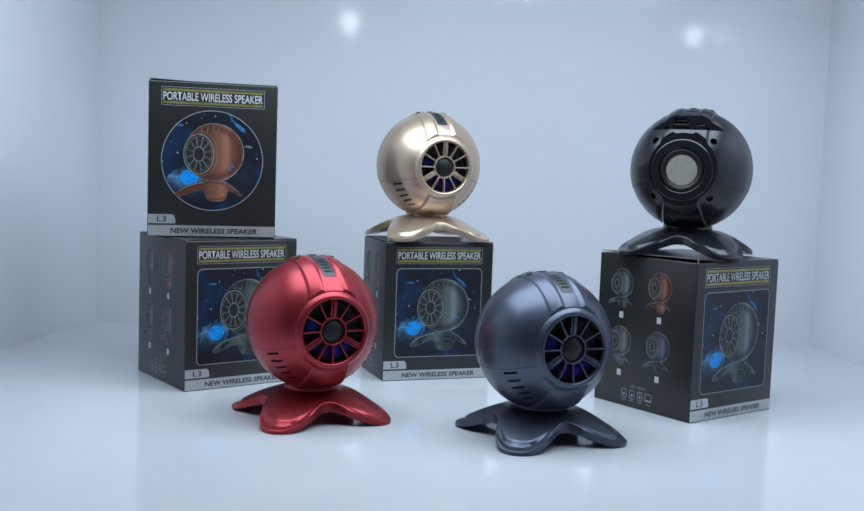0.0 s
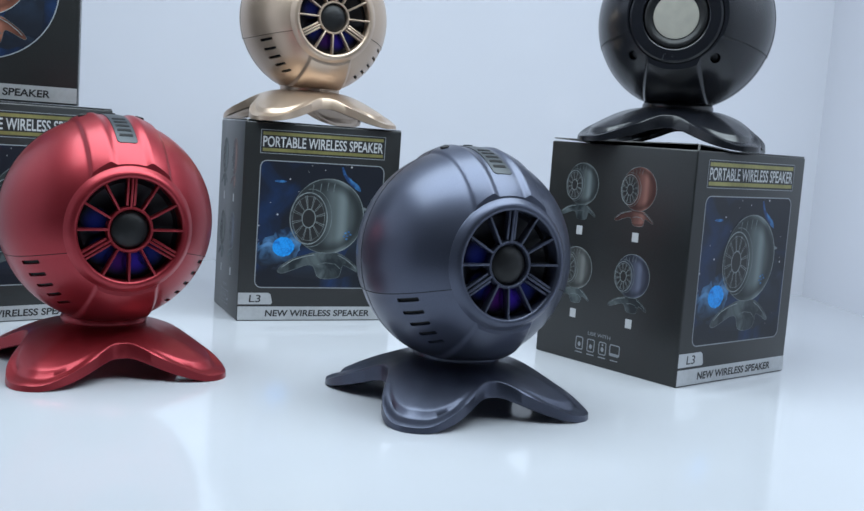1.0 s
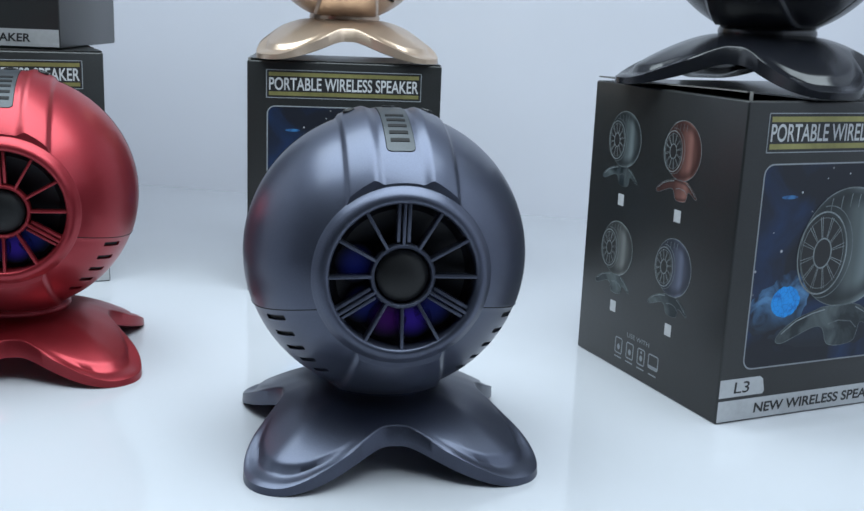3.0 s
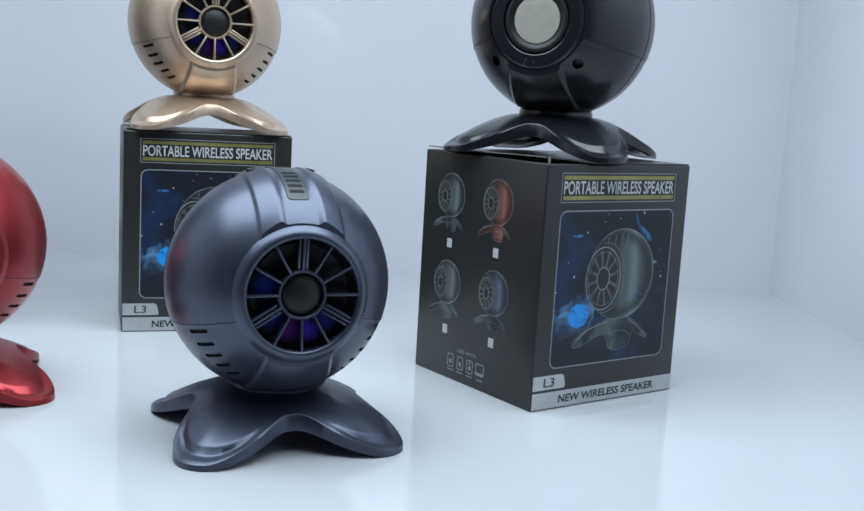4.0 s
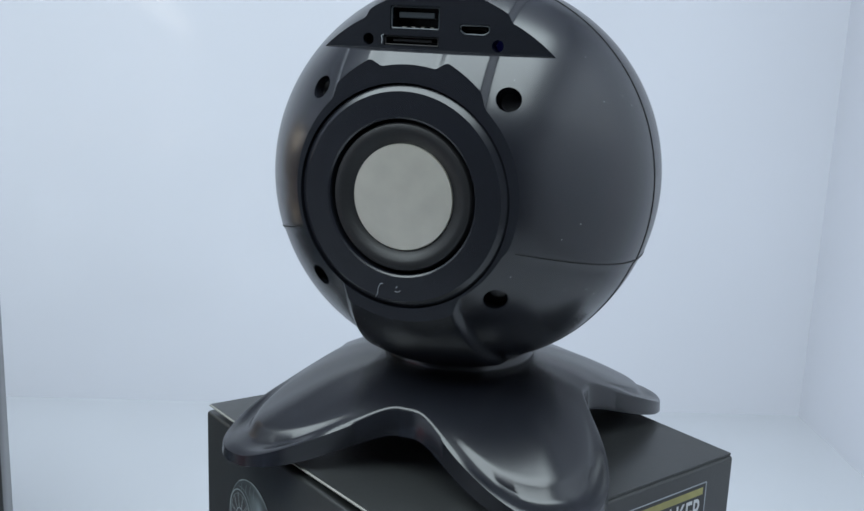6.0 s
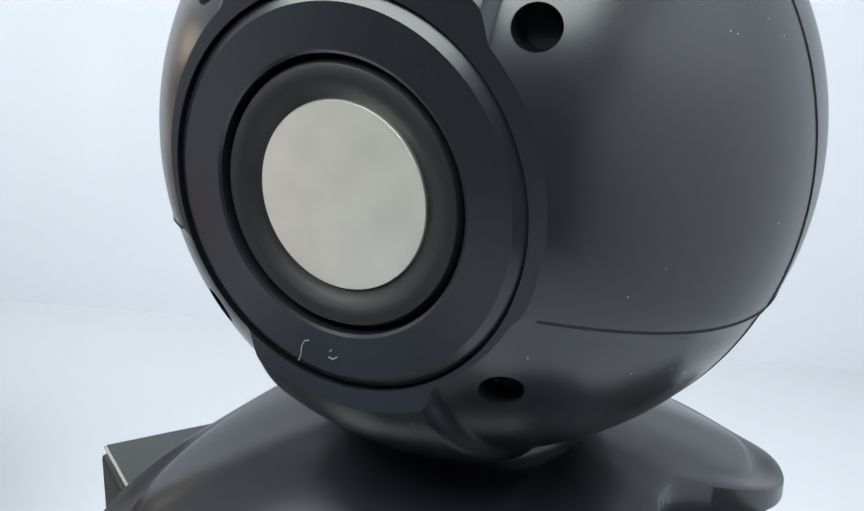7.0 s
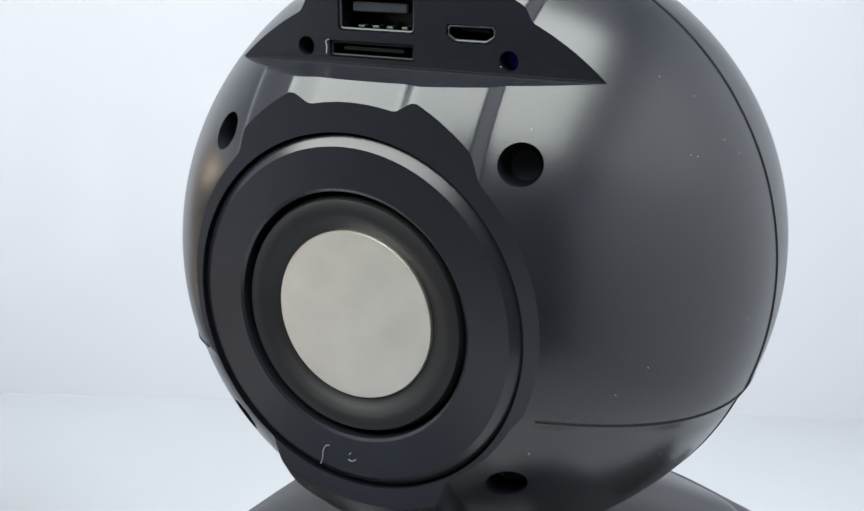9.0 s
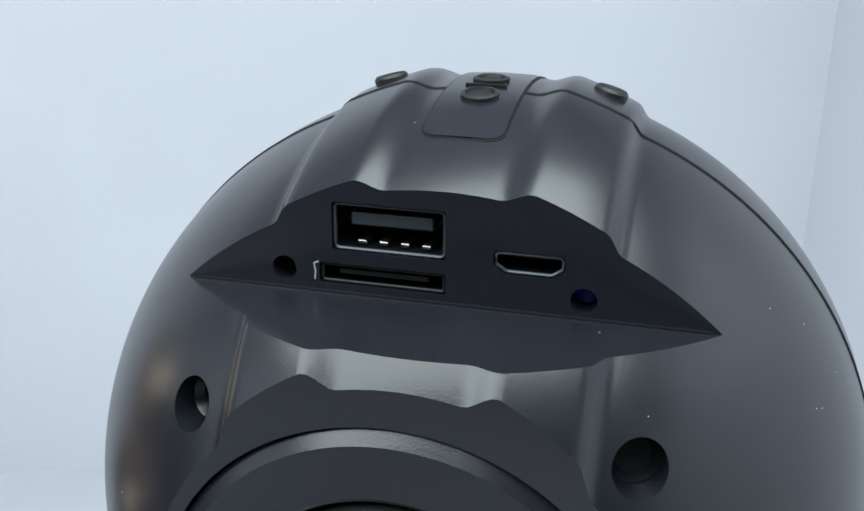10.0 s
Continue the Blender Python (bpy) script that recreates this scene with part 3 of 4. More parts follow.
def speaker(m, paint, label, rear=False, scale=1.0, sunk=0.0, tilt=0.0):
    spk = thing("speaker", m @ Matrix.Scale(scale, 4), label, "speaker", "round speakers")
    up = pose(0, 0, MID - sunk, tilt)

    def add(name, key, make, mat, parent=spk, text="", at=up, ang=40):
        def build():
            b = make()
            return b if isinstance(b, bpy.types.Mesh) else mesh_of(name, b, mat, ang)
        ob = part(name, kept(key, build, mat), mat, parent, text)
        if parent is spk:
            ob.matrix_local = at
        return ob

    add("base", "base", base_bm, paint, text="four-footed arched stand", at=Matrix(), ang=38)
    add("collar", "collar", lambda: lathe([(0.0205, 0.024), (0.0240, 0.0255), (0.0247, 0.0275), (0.0244, 0.0290), (0.0232, 0.0312), (0.0200, 0.0325)], 96, "z"), paint, at=Matrix())
    add("body", "body", lambda: BODY, paint, text="ball-shaped housing with moulded bands")
    # seams between the shells
    def meridian():
        pts = []
        for i in range(300):
            a = 2 * math.pi * i / 300
            c = math.sqrt(R * R - 0.0055 ** 2)
            p = on_ball((c * math.cos(a), 0.0055, c * math.sin(a)))
            if p.z > -0.0545:
                pts.append((a, p))
        pts.sort(key=lambda q: (q[0] + math.pi / 2) % (2 * math.pi))
        return tube([p for _, p in pts], 0.00022)
    add("seam", "seam_round", meridian, DARK)
    def level(side):
        pts = []
        for i in range(90):
            y = -0.0492 + 0.0995 * i / 89
            z = seam_height(y)
            x = math.sqrt(R * R - y * y - z * z) * side
            if math.hypot(x, z) > 0.0345:
                pts.append(on_ball((x, y, z)))
        return tube(pts, 0.0002)
    for side in (1, -1):
        add("seam", "seam_level%d" % side, lambda: level(side), DARK)
    # front ring and grille
    add("front_ring", "front_ring", lambda: lathe([(0.0285, -0.040), (0.0285, -0.0525), (0.0290, -0.0534), (0.0300, -0.0539), (0.0312, -0.0537), (0.0325, -0.0528), (0.0338, -0.0512),
                                                   (0.0344, -0.0504), (0.0349, -0.0499), (0.0352, -0.0494), (0.0330, -0.0440)], 128), paint, text="rounded ring round the grille")
    grille = add("grille", "grille", lambda: lathe([(0.0110, -0.0470), (0.0110, -0.0512), (0.0114, -0.0517), (0.0123, -0.0517), (0.0128, -0.0511), (0.0129, -0.0470)], 64), paint, text="spoked grille")
    for i in range(12):
        broad = i % 4 == 0
        add("spoke", "spoke%d" % i, lambda: spoke_bm(30 * i, broad), paint, grille)
    add("dust_cap", "dust_cap", lambda: lathe([(0.0, -0.0524), (0.004, -0.0521), (0.0078, -0.0510), (0.0102, -0.0494), (0.0107, -0.0470)], 48), BLACK_SOFT, grille, "black domed dust cap")
    add("cone", "cone", lambda: lathe([(0.0100, -0.0400), (0.0170, -0.0415), (0.0230, -0.0445), (0.0255, -0.0455), (0.0275, -0.0440), (0.0290, -0.0440)], 64), CONE, text="black speaker cone behind the grille")
    # emissive discs imitate the LED light spread over the cone
    for k, (deg, tone) in enumerate(((-75, 0), (-106, 1), (166, 2), (-140, 2), (-46, 2))):
        add("indicator_light", "indicator_light%d" % k, lambda: moved(lathe([(0.0, 0.0), (0.0040, 0.0), (0.0078, 0.0)], 28), pose(0.0187 * math.cos(radians(deg)), -0.0462, 0.0187 * math.sin(radians(deg)))), GLOW[tone], text="soft blue-violet LED glow laid over the cone behind the grille")
    # vents low on both sides; a near-black filler paints the shade inside
    for side in (1, -1):
        for k in range(5):
            add("vent", "vent%d%d" % (side, k), lambda: moved(slot(VENTS[k][2] - 0.0002, 0.0021, -0.0038, -0.0013), vent_frame(side, k)), DARK)
    # controls on the top
    panel = add("control_panel", "control_panel", lambda: patch(0.0054, 50, 110.5, 0.0003, 0.0012), GREY_PANEL if not rear else paint, text="control strip on the top")
    add("outline", "outline", lambda: tube(rim_line(0.0055, 50, 110.5), 0.00022, True), DARK, panel)
    for k in range(5):
        add("display_slot", "display_slot%d" % k, lambda: patch(0.0037, 54.9 + 4.6 * k, 56.8 + 4.6 * k, 0.0005, 0.0006, 6, 0.0004), DARK, panel)
    for k, (x, deg, r) in enumerate(((0.0155, 89, 0.0026), (-0.0165, 87, 0.0026))):
        a, c = radians(deg), math.sqrt(R * R - x * x)
        d = (x, -c * math.cos(a), c * math.sin(a))
        add("button", "button%d" % k, lambda: moved(lathe([(r, -0.0005), (r, 0.0005), (r * 0.86, 0.0009), (r * 0.7, 0.0006), (0.0, 0.0006)], 32, "z"), placed(d)), BLACK_SOFT, text="round push button")
    for k, deg in enumerate((91.5, 95.0, 99.0)):
        a = radians(deg)
        d = (0, -R * math.cos(a), R * math.sin(a))
        if k == 1:
            add("mark", "mark1", lambda: moved(box_bm(-0.0030, 0.0030, -0.0002, 0.0002, -0.0004, 0.0006), placed(d)), DARK, panel)
        else:
            add("button", "button_mid%d" % k, lambda: moved(lathe([(0.0027, 0.0), (0.0027, 0.0007), (0.0021, 0.0009), (0.0019, 0.0004), (0.0, 0.0004)], 32, "z"), placed(d)), BLACK_SOFT, panel)
    # back: passive radiator in a flat ring
    add("rear_ring", "rear_ring", lambda: lathe([(0.0310, 0.0400), (0.0310, 0.0482), (0.0308, 0.0487), (0.0290, 0.0500), (0.0222, 0.0502), (0.0217, 0.0499), (0.0215, 0.0455), (0.0205, 0.0450)], 128), BLACK, text="flat black ring", ang=14, at=up @ pose(REAR_X, 0.0010, REAR_Z))
    add("rubber_surround", "rubber_surround", lambda: lathe([(0.0209, 0.0440), (0.0208, 0.0484), (0.0202, 0.0496), (0.0190, 0.0501), (0.0176, 0.0498), (0.0164, 0.0489), (0.0155, 0.0484), (0.0148, 0.0481)], 128), BLACK_SOFT, text="soft rubber surround", at=up @ pose(REAR_X, 0.0010, REAR_Z))
    add("steel_disc", "steel_disc", lambda: lathe([(0.0148, 0.0465), (0.0148, 0.0485), (0.01465, 0.0487), (0.0, 0.0488)], 128), STEEL, text="brushed steel disc with faint scratches", at=up @ pose(REAR_X, 0.0010, REAR_Z))
    if rear:
        rnd = random.Random(11)
        for _ in range(30):
            d = Vector((rnd.uniform(-0.9, 0.5), rnd.uniform(0.15, 0.8), rnd.uniform(-0.55, 0.6)))
            if math.hypot(d.normalized().x, d.normalized().z) * R > 0.037:
                part("dust_speck", moved(lathe([(0.0, 0.0001), (rnd.uniform(0.00003, 0.00006), 0.00005), (0.00008, 0.0)], 6, "z"), placed(d)), INK_WHITE, spk, "pale dust speck").matrix_local = up
        for bend in (((0.0066, -0.0238), (0.0074, -0.0240), (0.0080, -0.0252), (0.0081, -0.0268), (0.0086, -0.0279)), ((0.0022, -0.0242), (0.0026, -0.0246)), ((0.0012, -0.0252), (0.0020, -0.0258), (0.0028, -0.0256))):
            part("scratch", tube([Vector((x - 0.0016, 0.05020, z - 0.0016)) for x, z in bend], 0.00007), INK_LINE, spk, "fine pale scratch").matrix_local = up @ pose(0, 0.0010, REAR_Z * 0.3)
        port = part("usb_socket", joined(box_bm(USB[0] - 0.0055, USB[0] + 0.0055, NOTCH_Y - 0.0085, NOTCH_Y - 0.0016, NOTCH_Z + USB[1] - 0.0001, NOTCH_Z + USB[1] + 0.0016, 0.0002, 1)), GREY_PANEL, spk, "grey tongue of a USB socket")
        port.matrix_local = up
        for k in range(4):
            x = USB[0] - 0.0044 + 0.0029 * k
            part("contact", box_bm(x - 0.0006, x + 0.0006, NOTCH_Y - 0.006, NOTCH_Y - 0.0025, NOTCH_Z + USB[1] - 0.0029, NOTCH_Z + USB[1] - 0.0024, 0.0001, 1), CONTACT, port)
        def frame_of(w, h, x, z, r):
            pts = []
            for cx, cz, a0 in ((w / 2 - r, h / 2 - r, 0), (-w / 2 + r, h / 2 - r, 90), (-w / 2 + r, -h / 2 + r, 180), (w / 2 - r, -h / 2 + r, 270)):
                for q in range(4):
                    a = radians(a0 + 30 * q)
                    pts.append(Vector((x + cx + r * math.cos(a), NOTCH_Y - 0.0006, NOTCH_Z + z + cz + r * math.sin(a))))
            return tube(pts, 0.00025, True)
        part("micro_usb_shell", tube([Vector((u, NOTCH_Y - 0.0004, v)) for u, v in micro_outline(-0.0003)], 0.00025, True), GREY_PANEL, spk, "", 60).matrix_local = up
        for name, (x, z, w, h), r in (("usb_shell", USB, 0.0006), ("card_slot", CARD, 0.0004)):
            part(name, frame_of(w - 0.0006, h - 0.0006, x, z, r), BLACK_SOFT if name == "card_slot" else GREY_PANEL, spk, "", 60).matrix_local = up
        part("micro_usb_tongue", box_bm(MICRO[0] - 0.0026, MICRO[0] + 0.0026, NOTCH_Y - 0.007, NOTCH_Y - 0.002, NOTCH_Z + MICRO[1] + 0.0002, NOTCH_Z + MICRO[1] + 0.0007), DARK, spk).matrix_local = up
        part("notch_edge", tube([Vector((x, NOTCH_Y + 0.0001, NOTCH_Z + 0.0001)) for x in (-0.0340, -0.017, 0.0, 0.017, 0.0340)], 0.00022), paint, spk, "", 60).matrix_local = up
        worn = CARD[0] + CARD[2] / 2 + 0.0005
        part("worn_edge", tube([Vector((worn + dx, NOTCH_Y + 0.0001, NOTCH_Z + CARD[1] + dz)) for dx, dz in ((-0.0004, 0.0015), (0.0002, 0.0012), (0.0, 0.0002), (0.0001, -0.0010))], 0.00012), INK_LINE, spk, "pale rubbed edge of the card slot", 60).matrix_local = up
        part("card_lip", box_bm(CARD[0] - 0.0060, CARD[0] + 0.0060, NOTCH_Y - 0.006, NOTCH_Y - 0.001, NOTCH_Z + CARD[1] - 0.0002, NOTCH_Z + CARD[1] + 0.0004), DARK, spk).matrix_local = up
        part("led", lathe([(0.0, NOTCH_Y - 0.0034), (0.0015, NOTCH_Y - 0.0035), (0.0016, NOTCH_Y - 0.0039)], 24), LED, spk, "small blue indicator light").matrix_local = up @ pose(PINHOLES[1][0], 0, NOTCH_Z + PINHOLES[1][1])
    return spk


TOP = 0.1496
speaker(pose(-0.1024, 1.0366, 0, 0, 0, 34.0), RED, "red metallic ball-shaped speaker on a four-footed stand", scale=0.980, sunk=-0.0013, tilt=0.6)
speaker(pose(0.1043, 1.0182, 0, 0, 0, 29.9), BLUE, "blue-grey metallic ball-shaped speaker on a four-footed stand", scale=0.974, sunk=0.0014, tilt=-2.0)
speaker(pose(-0.0295, 1.2690, TOP * 0.992, 0, 0, 28.0), GOLD, "champagne gold ball-shaped speaker standing on its carton", scale=0.945, sunk=0.0002, tilt=1.6)
speaker(pose(0.2420, 1.1803, TOP, 0, 0, 163.2), BLACK, "black ball-shaped speaker showing its rear sockets and steel disc", rear=True, scale=0.975, sunk=-0.0007, tilt=0.7)

# ---------------------------------------------------------------- cartons
W, H = 0.122, 0.150


def on_front(u, v, off=0.0):
    return Vector((-W / 2 + u, -W / 2 - off, v))


def on_side(u, v, off=0.0):
    return Vector((-W / 2 - off, W / 2 - u, v))


def flat(face, loops, off):
    """Flat inked shapes on a carton face; loops are outlines in millimetres."""
    bm = bmesh.new()
    uv = bm.loops.layers.uv.new("UVMap")
    for loop in loops:
        us, vs = [p[0] for p in loop], [p[1] for p in loop]
        verts = [bm.verts.new(face(u / 1000, v / 1000, off)) for u, v in loop]
        f = bm.faces.new(verts)
        for l, (u, v) in zip(f.loops, loop):
            l[uv].uv = ((u - min(us)) / (max(us) - min(us) + 1e-6), (v - min(vs)) / (max(vs) - min(vs) + 1e-6))
    return bm


def rect(u0, v0, u1, v1):
    return [(u0, v0), (u1, v0), (u1, v1), (u0, v1)]


def ellipse(cu, cv, ru, rv, n=40, a0=0, a1=360):
    full = abs(a1 - a0) >= 360
    return [(cu + ru * math.cos(radians(a0 + (a1 - a0) * i / (n if full else n - 1))), cv + rv * math.sin(radians(a0 + (a1 - a0) * i / (n if full else n - 1)))) for i in range(n)]


def strips(points, w, closed=True):
    """Quads of width w along a line of points."""
    out, n = [], len(points)
    for i in range(n if closed else n - 1):
        (u0, v0), (u1, v1) = points[i], points[(i + 1) % n]
        length = math.hypot(u1 - u0, v1 - v0) or 1e-6
        du, dv = -(v1 - v0) / length * w / 2, (u1 - u0) / length * w / 2
        out.append([(u0 + du, v0 + dv), (u0 - du, v0 - dv), (u1 - du, v1 - dv), (u1 + du, v1 + dv)])
    return out


def round_rect(u0, v0, u1, v1, r, n=6):
    pts = []
    for cu, cv, a0 in ((u1 - r, v1 - r, 0), (u0 + r, v1 - r, 90), (u0 + r, v0 + r, 180), (u1 - r, v0 + r, 270)):
        pts += [(cu + r * math.cos(radians(a0 + 90 * k / (n - 1))), cv + r * math.sin(radians(a0 + 90 * k / (n - 1)))) for k in range(n)]
    return pts


def lettering(text, face, u0, v0, u1, v1, off, slant=0.0, weight=0.0):
    """Words fitted into a rectangle of a carton face."""
    curve = bpy.data.curves.new("lettering", "FONT")
    curve.body, curve.shear, curve.offset = text, slant, weight
    ob = bpy.data.objects.new("lettering", curve)
    scene.collection.objects.link(ob)
    me = bpy.data.meshes.new_from_object(ob.evaluated_get(bpy.context.evaluated_depsgraph_get()))
    bpy.data.objects.remove(ob)
    bm = bmesh.new()
    bm.from_mesh(me)
    bpy.data.meshes.remove(me)
    xs, ys = [v.co.x for v in bm.verts], [v.co.y for v in bm.verts]
    for v in bm.verts:
        v.co = face((u0 + (v.co.x - min(xs)) / (max(xs) - min(xs)) * (u1 - u0)) / 1000, (v0 + (v.co.y - min(ys)) / (max(ys) - min(ys)) * (v1 - v0)) / 1000, off)
    return bm


def rounded(points, n=4):
    """A closed smooth line through the points."""
    out, m = [], len(points)
    for i in range(m):
        p0, p1, p2, p3 = (points[(i + k) % m] for k in (-1, 0, 1, 2))
        for k in range(n):
            t = k / n
            out.append(tuple(0.5 * (2 * b + (c - a) * t + (2 * a - 5 * b + 4 * c - d) * t * t + (3 * b - a - 3 * c + d) * t ** 3) for a, b, c, d in zip(p0, p1, p2, p3)))
    return out


def jagged(points, amount, n=5, seed=3):
    """The closed line broken up into an uneven, rocky edge."""
    rnd, out, m = random.Random(seed), [], len(points)
    for i, (u, v) in enumerate(points):
        u2, v2 = points[(i + 1) % m]
        for k in range(n):
            t, r = k / n, amount if k else 0.0
            out.append((u + (u2 - u) * t + rnd.uniform(-r, r), v + (v2 - v) * t + rnd.uniform(-r, r)))
    return out


def stand_outline(cu, cv, s, w=1.0):
    """Outline of the printed speaker's stand, neck at (cu, cv)."""
    pts = [(-9, 0), (9, 0), (16, -3), (23, -8), (27.5, -13), (26, -14.5), (19, -11), (14, -9.5), (12.5, -15), (10, -19), (0, -20), (-6, -18), (-9, -11), (-14, -9.5), (-22, -12), (-33, -16), (-37, -14.5), (-34, -10), (-25, -4.5), (-15, -1.5)]
    return rounded([(cu + u * s * w, cv + v * s) for u, v in pts], 3)


def printed_speaker(parent, face, cu, cv, s, ink, off, squeeze=1.0, line=INK_ART):
    """Artwork of a ball speaker: s = 1 is the large one on the front."""
    q = s * squeeze
    ball_art = part("printed_speaker", flat(face, [ellipse(cu, cv, 28.5 * q, 28.5 * s, 48)], off), ink, parent)
    stand = stand_outline(cu, cv - 28 * s, s, squeeze)
    part("printed_stand", flat(face, [stand], off - 0.00003), ink if ink in (PRINT_RED, PRINT_COPPER) else GLASS_PRINT, ball_art)
    lines = strips(ellipse(cu, cv, 28.5 * q, 28.5 * s, 48, -75, 125), 0.45 * s + 0.10, False)
    faint = strips(ellipse(cu, cv, 28.3 * q, 28.3 * s, 40, 125, 285), 0.3 * s + 0.08, False)
    wu, wv, ru, rv = cu - 15 * q, cv - 2 * s, 14.5 * q, 19.5 * s
    part("printed_grille", flat(face, [ellipse(wu, wv, ru * 0.92, rv * 0.92)], off + 0.00005), INK_BLACK, ball_art)
    lines += strips(ellipse(wu, wv, ru, rv), 0.6 * s + 0.12) + strips(ellipse(wu, wv, ru * 0.36, rv * 0.36, 24), 0.6 * s + 0.12)
    faint += strips(ellipse(wu + 1.5 * q, wv + 0.4 * s, ru * 1.14, rv * 1.12, 40, -100, 100), 0.4 * s + 0.08, False) + strips(ellipse(wu, wv, ru * 0.86, rv * 0.86), 0.3 * s + 0.08)
    for k in range(12):
        for turn in (-2.6, 2.6):
            a = radians(30 * k + 12 + turn)
            lines += strips([(wu + ru * 0.38 * math.cos(a), wv + rv * 0.38 * math.sin(a)), (wu + ru * 0.90 * math.cos(a), wv + rv * 0.90 * math.sin(a))], 0.22 * s + 0.07, False)
    # bands over the top, ridges and glints of the stand
    for b in (-13, -7, -1.5, 3.5):
        faint += strips([(cu + (b + 0.2 * k * k * 0.4) * q, cv + (19.5 + 2.1 * k - 0.16 * abs(b)) * s) for k in range(4)], 0.4 * s + 0.06, False)
    neck = cv - 28 * s
    faint += strips(stand, 0.22 * s + 0.06)
    lines += strips([(cu + u * q, neck + v * s) for u, v in ((-34, -11.5), (-26, -6), (-17, -3), (-9, -1.5))], 0.5 * s + 0.08, False)
    lines += strips([(cu + u * q, neck + v * s) for u, v in ((10, -1.5), (16, -4.5), (22, -9), (25, -12))], 0.4 * s + 0.08, False)
    faint += strips([(cu + u * q, neck + v * s) for u, v in ((-6, -9), (0, -7.5), (8, -8.5), (12, -12))], 0.5 * s + 0.06, False)
    part("printed_linework", flat(face, lines, off + 0.0001), line, ball_art)
    part("printed_shading", flat(face, faint, off + 0.00008), INK_FAINT, ball_art)
    if s > 0.9:
        for u, v in ((14, -13), (16.5, -12), (13, -15.5), (15.5, -15), (18, -14), (15, -17.5)):
            part("printed_glint", flat(face, [rect(cu + u * q, cv + v * s, cu + (u + 1.6) * q, cv + (v + 1.2) * s)], off + 0.00008), INK_COMET, ball_art)
    return ball_art


def space_art(parent, window, ink, cu, cv, s):
    """The starfield picture with planet, rocks, comet and a speaker, inside a window outline."""
    art = part("picture", flat(on_front, [window], 0.00012), SPACE, parent, "dark blue space picture with a speaker on rocks")
    us, vs = [p[0] for p in window], [p[1] for p in window]
    part("picture_border", flat(on_front, strips(window, 0.7), 0.0002), INK_LINE, art)
    u0, v0 = min(us), min(vs)
    round_win = len(window) > 30
    x0 = u0 + (6 if round_win else 0.5)
    part("printed_rock", flat(on_front, [jagged([(x0, v0 + 19), (x0 + 4, v0 + 16), (x0 + 18, v0 + 18), (x0 + 30, v0 + 22), (x0 + 34, v0 + 34), (x0 + 29, v0 + 44), (x0 + 21, v0 + 46), (x0 + 15, v0 + 42), (x0 + 7, v0 + 38), (x0 + 0.3, v0 + 33)], 0.7)], 0.00018), INK_ROCK, art)
    r0 = max(us) - (8 if round_win else 0.6)
    part("printed_rock", flat(on_front, [jagged([(r0 - 30, v0 + 20), (r0 - 2, v0 + 17), (r0 - 0.8, v0 + 44), (r0 - 6, v0 + 50), (r0 - 11, v0 + 54), (r0 - 17, v0 + 47), (r0 - 22, v0 + 36)], 0.6, 5, 7)], 0.00016), INK_FAR_ROCK, art)
    part("printed_rock", flat(on_front, [jagged([(u0 + 12, v0 + 14), (u0 + 30, v0 + 8), (max(us) - 30, v0 + 7), (max(us) - 12, v0 + 14), (max(us) - 26, v0 + 20), (u0 + 40, v0 + 21), (u0 + 22, v0 + 19)], 0.8, 5, 9)], 0.00014), INK_FAR_ROCK, art)
    part("printed_planet", flat(on_front, [jagged(ellipse(x0 + 20, v0 + 31, 8.4, 7.4, 22), 0.35, 2, 5)], 0.00024), INK_BLUE, art)
    top = max(vs)
    part("printed_comet", flat(on_front, [rounded([(u0 + 63, top - 3), (u0 + 64.5, top - 2.6), (u0 + 67, top - 8), (u0 + 72, top - 12), (u0 + 77, top - 15.5), (u0 + 79, top - 20), (u0 + 75, top - 18.5), (u0 + 69, top - 14), (u0 + 65, top - 9)])], 0.00018), INK_COMET, art)
    part("printed_star", flat(on_front, [ellipse(u0 + 16, top - 15, 4.6, 0.9, 14)], 0.00018), INK_COMET, art)
    for a, b, r in ((23, 13, 0.55), (50, 5, 0.4), (37, 7, 0.3), (88, 26, 0.3), (9, 31, 0.3), (90, 40, 0.35), (30, 22, 0.25)):
        part("printed_star", flat(on_front, [ellipse(u0 + a, top - b, r, r, 8)], 0.0002), INK_WHITE, art)
    part("printed_debris", flat(on_front, [rounded([(u0 + 78, top - 33), (u0 + 82, top - 32), (u0 + 86, top - 34), (u0 + 81, top - 34.4)])], 0.00018), INK_FAINT, art)
    printed_speaker(art, on_front, cu, cv, s, ink, 0.00028)


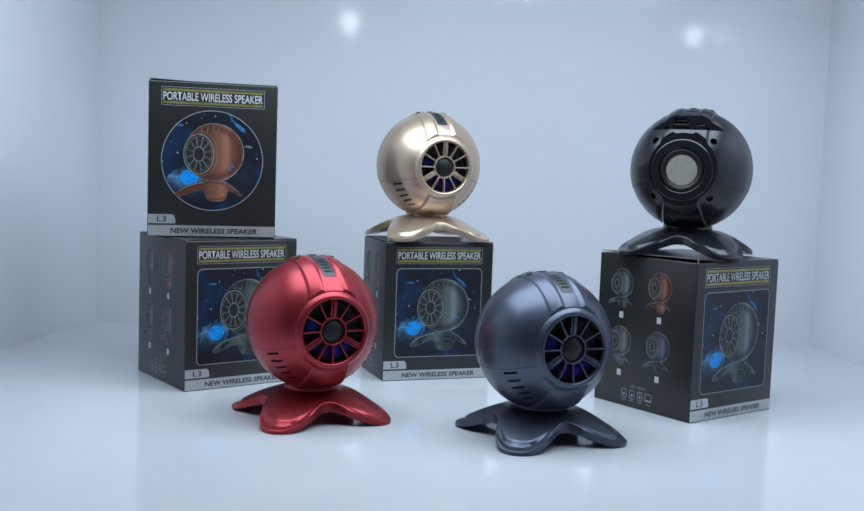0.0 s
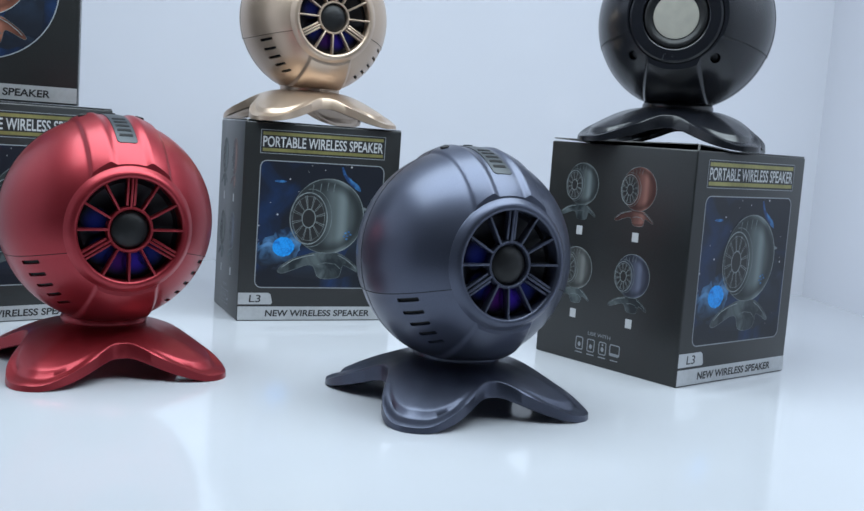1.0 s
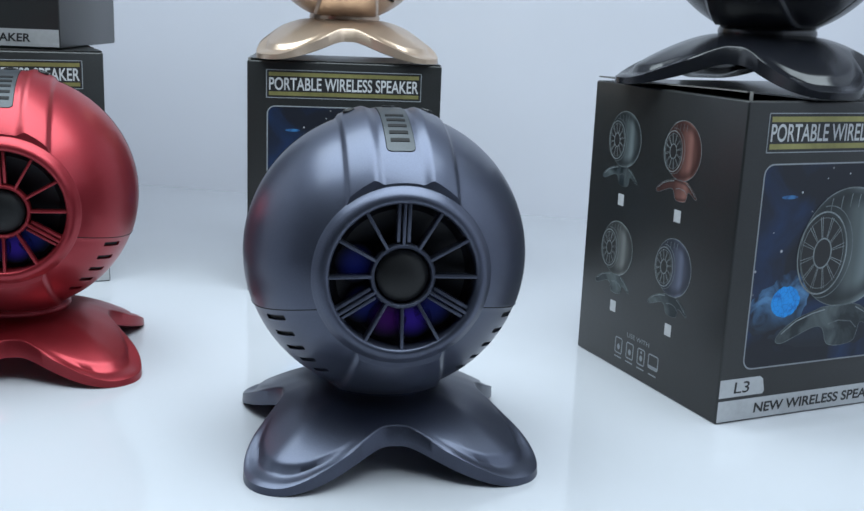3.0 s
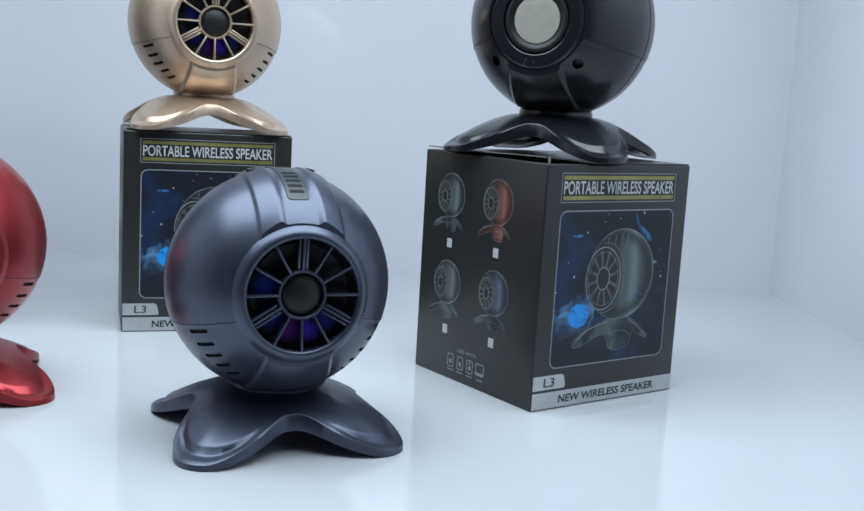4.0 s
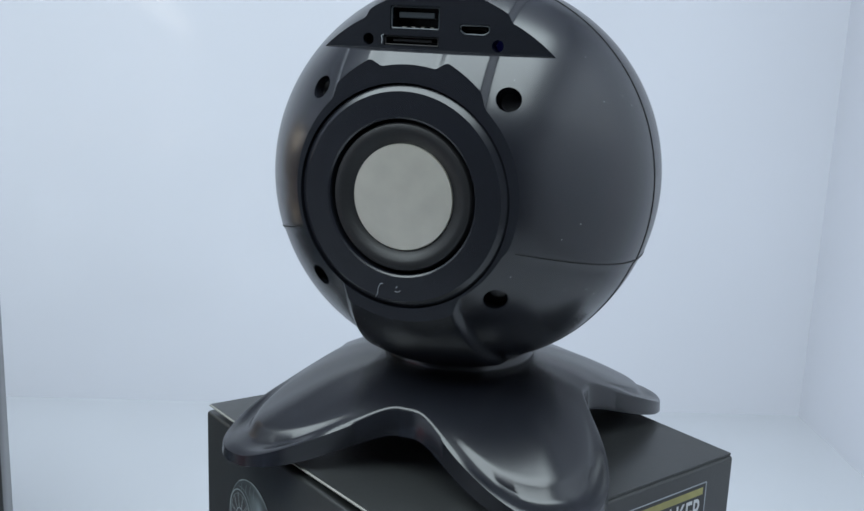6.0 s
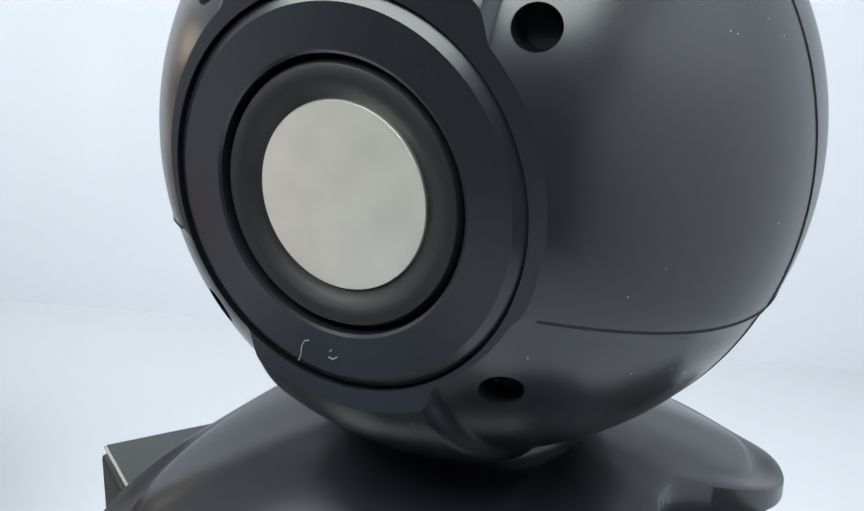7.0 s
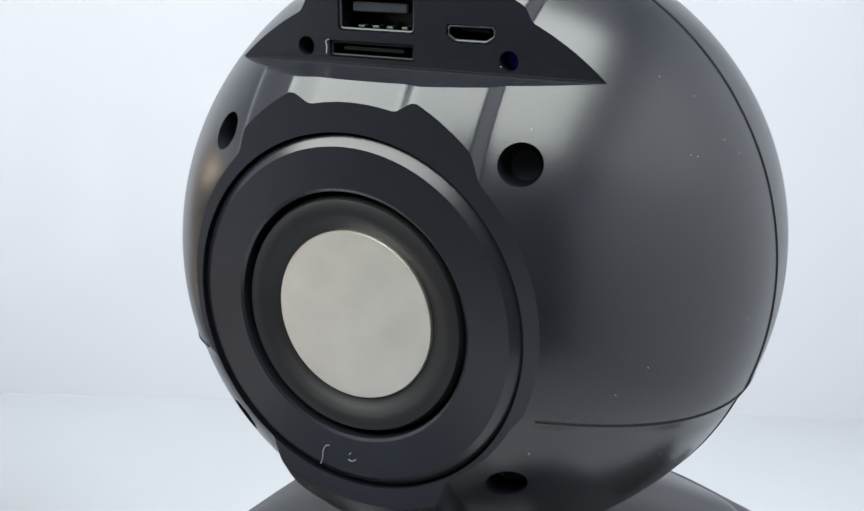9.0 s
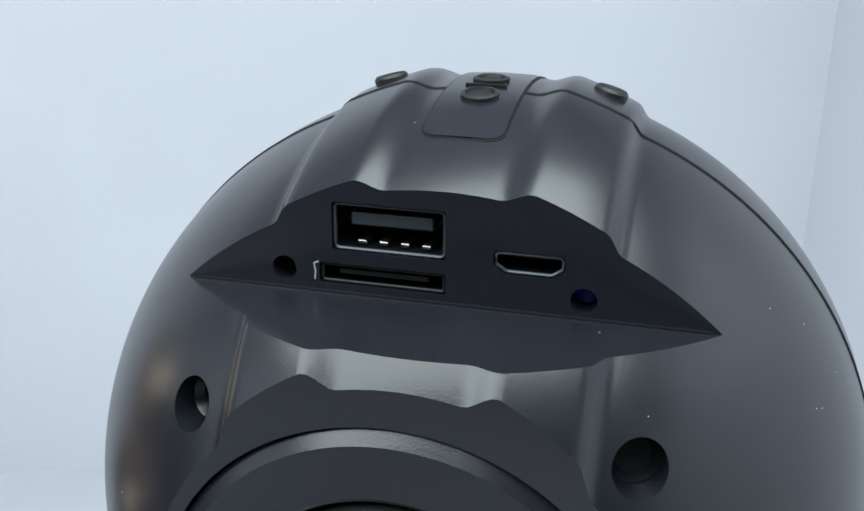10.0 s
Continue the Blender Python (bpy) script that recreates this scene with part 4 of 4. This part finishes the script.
def carton(m, label, round_picture=False, lifted=0.0010):
    box = thing("speaker_carton", m, label, "box", "speaker cartons")
    part("carton_body", box_bm(-W / 2, W / 2, -W / 2, W / 2, 0, H - 0.0016, 0.0011, 3), CARTON, box, "", 40)
    lid = box_bm(-W / 2 + 0.0012, W / 2 - 0.0006, -W / 2 + 0.0008, W / 2 - 0.001, 0, 0.0007)
    bmesh.ops.subdivide_edges(lid, edges=lid.edges[:], cuts=6, use_grid_fill=True)
    for v in lid.verts:
        edge = smooth(0.3, 1.0, -v.co.x / (W / 2))
        v.co.z += lifted * edge * (0.5 + 0.5 * smooth(-0.5, 1.0, -v.co.y / (W / 2)))
    moved(lid, pose(0, 0, H - 0.0015))
    part("lid_flap", lid, CARTON, box, "top flap lifting slightly along one edge", 40)
    edge_strip = box_bm(-W / 2 + 0.0006, -W / 2 + 0.0012, -W / 2 + 0.0030, W / 2 - 0.001, 0.0001, 0.0005)
    bmesh.ops.subdivide_edges(edge_strip, edges=[e for e in edge_strip.edges if abs(e.verts[0].co.y - e.verts[1].co.y) > 0.01], cuts=12)
    for v in edge_strip.verts:
        v.co.z += lifted * (0.5 + 0.5 * smooth(-0.5, 1.0, -v.co.y / (W / 2))) + H - 0.00145
    part("flap_edge", edge_strip, CARD_EDGE, box, "bare card along the flap's edge")
    part("flap_tip", box_bm(-W / 2 + 0.0006, -W / 2 + 0.0022, -W / 2 + 0.0004, -W / 2 + 0.0012, H - 0.0018, H - 0.0008 + lifted, 0.0002, 1), CARD_EDGE, box, "bare card at the flap corner")
    title = part("title_panel", flat(on_front, [rect(12, 125.8, 109, 143)], 0.00010), INK_BLACK, box, "black title panel with gold bars")
    part("gold_bar", flat(on_front, [rect(13.4, 139.2, 107.6, 141.6)], 0.00018), INK_GOLD, title)
    part("gold_bar", flat(on_front, [rect(13.4, 127.2, 107.6, 129.6)], 0.00018), INK_GOLD, title)
    part("title_border", flat(on_front, strips(rect(12, 125.8, 109, 143), 0.45), 0.00018), INK_LINE, title)
    part("title_lettering", lettering("PORTABLE WIRELESS SPEAKER", on_front, 13.6, 130.5, 107.4, 138.4, 0.00024, 0.0, 0.013), INK_WHITE, title)
    badge = part("badge", flat(on_front, [[(0.6, 12.6), (25.6, 12.6), (26.6, 14), (25.2, 20), (23.4, 21.4), (0.6, 21.4)]], 0.00010), SILVER, box, "silver badge")
    part("badge_lettering", lettering("L3", on_front, 8.8, 14.2, 17.6, 19.8, 0.00018, 0.05, 0.008), INK_BLACK, badge)
    strip = part("silver_strip", flat(on_front, [rect(0.6, 0.8, 121.4, 11.0)], 0.00010), SILVER, box, "silver strip along the foot")
    part("strip_lettering", lettering("NEW WIRELESS SPEAKER", on_front, 21.5, 3.4, 104.5, 8.4, 0.00018, 0.06, 0.026), INK_BLACK, strip)
    if round_picture:
        space_art(box, ellipse(60.5, 74, 48, 48, 64), PRINT_COPPER, 62, 82, 0.98)
    else:
        space_art(box, round_rect(12.5, 25.5, 109.5, 120.5, 5), PRINT_GREY, 66.4, 80.5, 1.0)
    for cu, cv, ink in ((31.5, 120.5, PRINT_GREY), (79.6, 121, PRINT_RED), (32, 63.5, PRINT_SILVER), (80.5, 64.5, PRINT_BLUE)):
        printed_speaker(box, on_side, cu, cv, 0.50, ink, 0.00010, 0.98)
        part("printed_tick_box", flat(on_side, [rect(cu - 2.3, cv - 34.2, cu + 2.9, cv - 28.2)], 0.00012), INK_WHITE, box)
    part("heading_lettering", lettering("USE WITH", on_side, 47.5, 19.8, 67, 22.2, 0.00012), INK_LINE, box)
    for k, u in enumerate((40.5, 50.8, 61, 71.5)):
        lines = strips(round_rect(u - 3.0 - (k == 3), 8.8 + (k == 3), u + 3.0 + (k == 3), 17.0, 0.8, 3), 0.7)
        lines += [ellipse(u, 12.2, 1.3, 1.6, 14)] if k < 3 else [rect(u - 3.8, 9.8, u + 3.8, 11.4)]
        if k == 2:
            lines += [ellipse(u, 15.3, 0.8, 0.8, 10)]
        icon = part("device_icon", flat(on_side, lines, 0.00012), INK_LINE, box)
        part("caption_bar", flat(on_side, [rect(u - 3.2, 6.3, u + 3.2, 7.0)], 0.00012), INK_LINE, icon)
    return box


def carton_on(x, y, turn, z=0.0, size=1.0, deep=1.0):
    """The pose of a carton whose base is centred at that place."""
    return pose(x, y, z, 0, 0, turn) @ Matrix.Diagonal((size, deep * size, size, 1))


carton(carton_on(0.2444, 1.1770, 42.93), "dark grey speaker carton with a space picture, carrying the black speaker", lifted=0.0030)
carton(carton_on(-0.0260, 1.2612, 25.80, 0.0, 0.992, 0.70), "dark grey speaker carton with a space picture, carrying the gold speaker", lifted=0.0008)
carton(carton_on(-0.2380, 1.1792, 43.02, 0.0, 0.995), "dark grey speaker carton with a space picture, under another carton", lifted=0.0003)
carton(carton_on(-0.2531, 1.1962, 21.32, H * 0.995, 1.03), "dark grey speaker carton with a round space picture, stacked on another", True, lifted=0.0012)
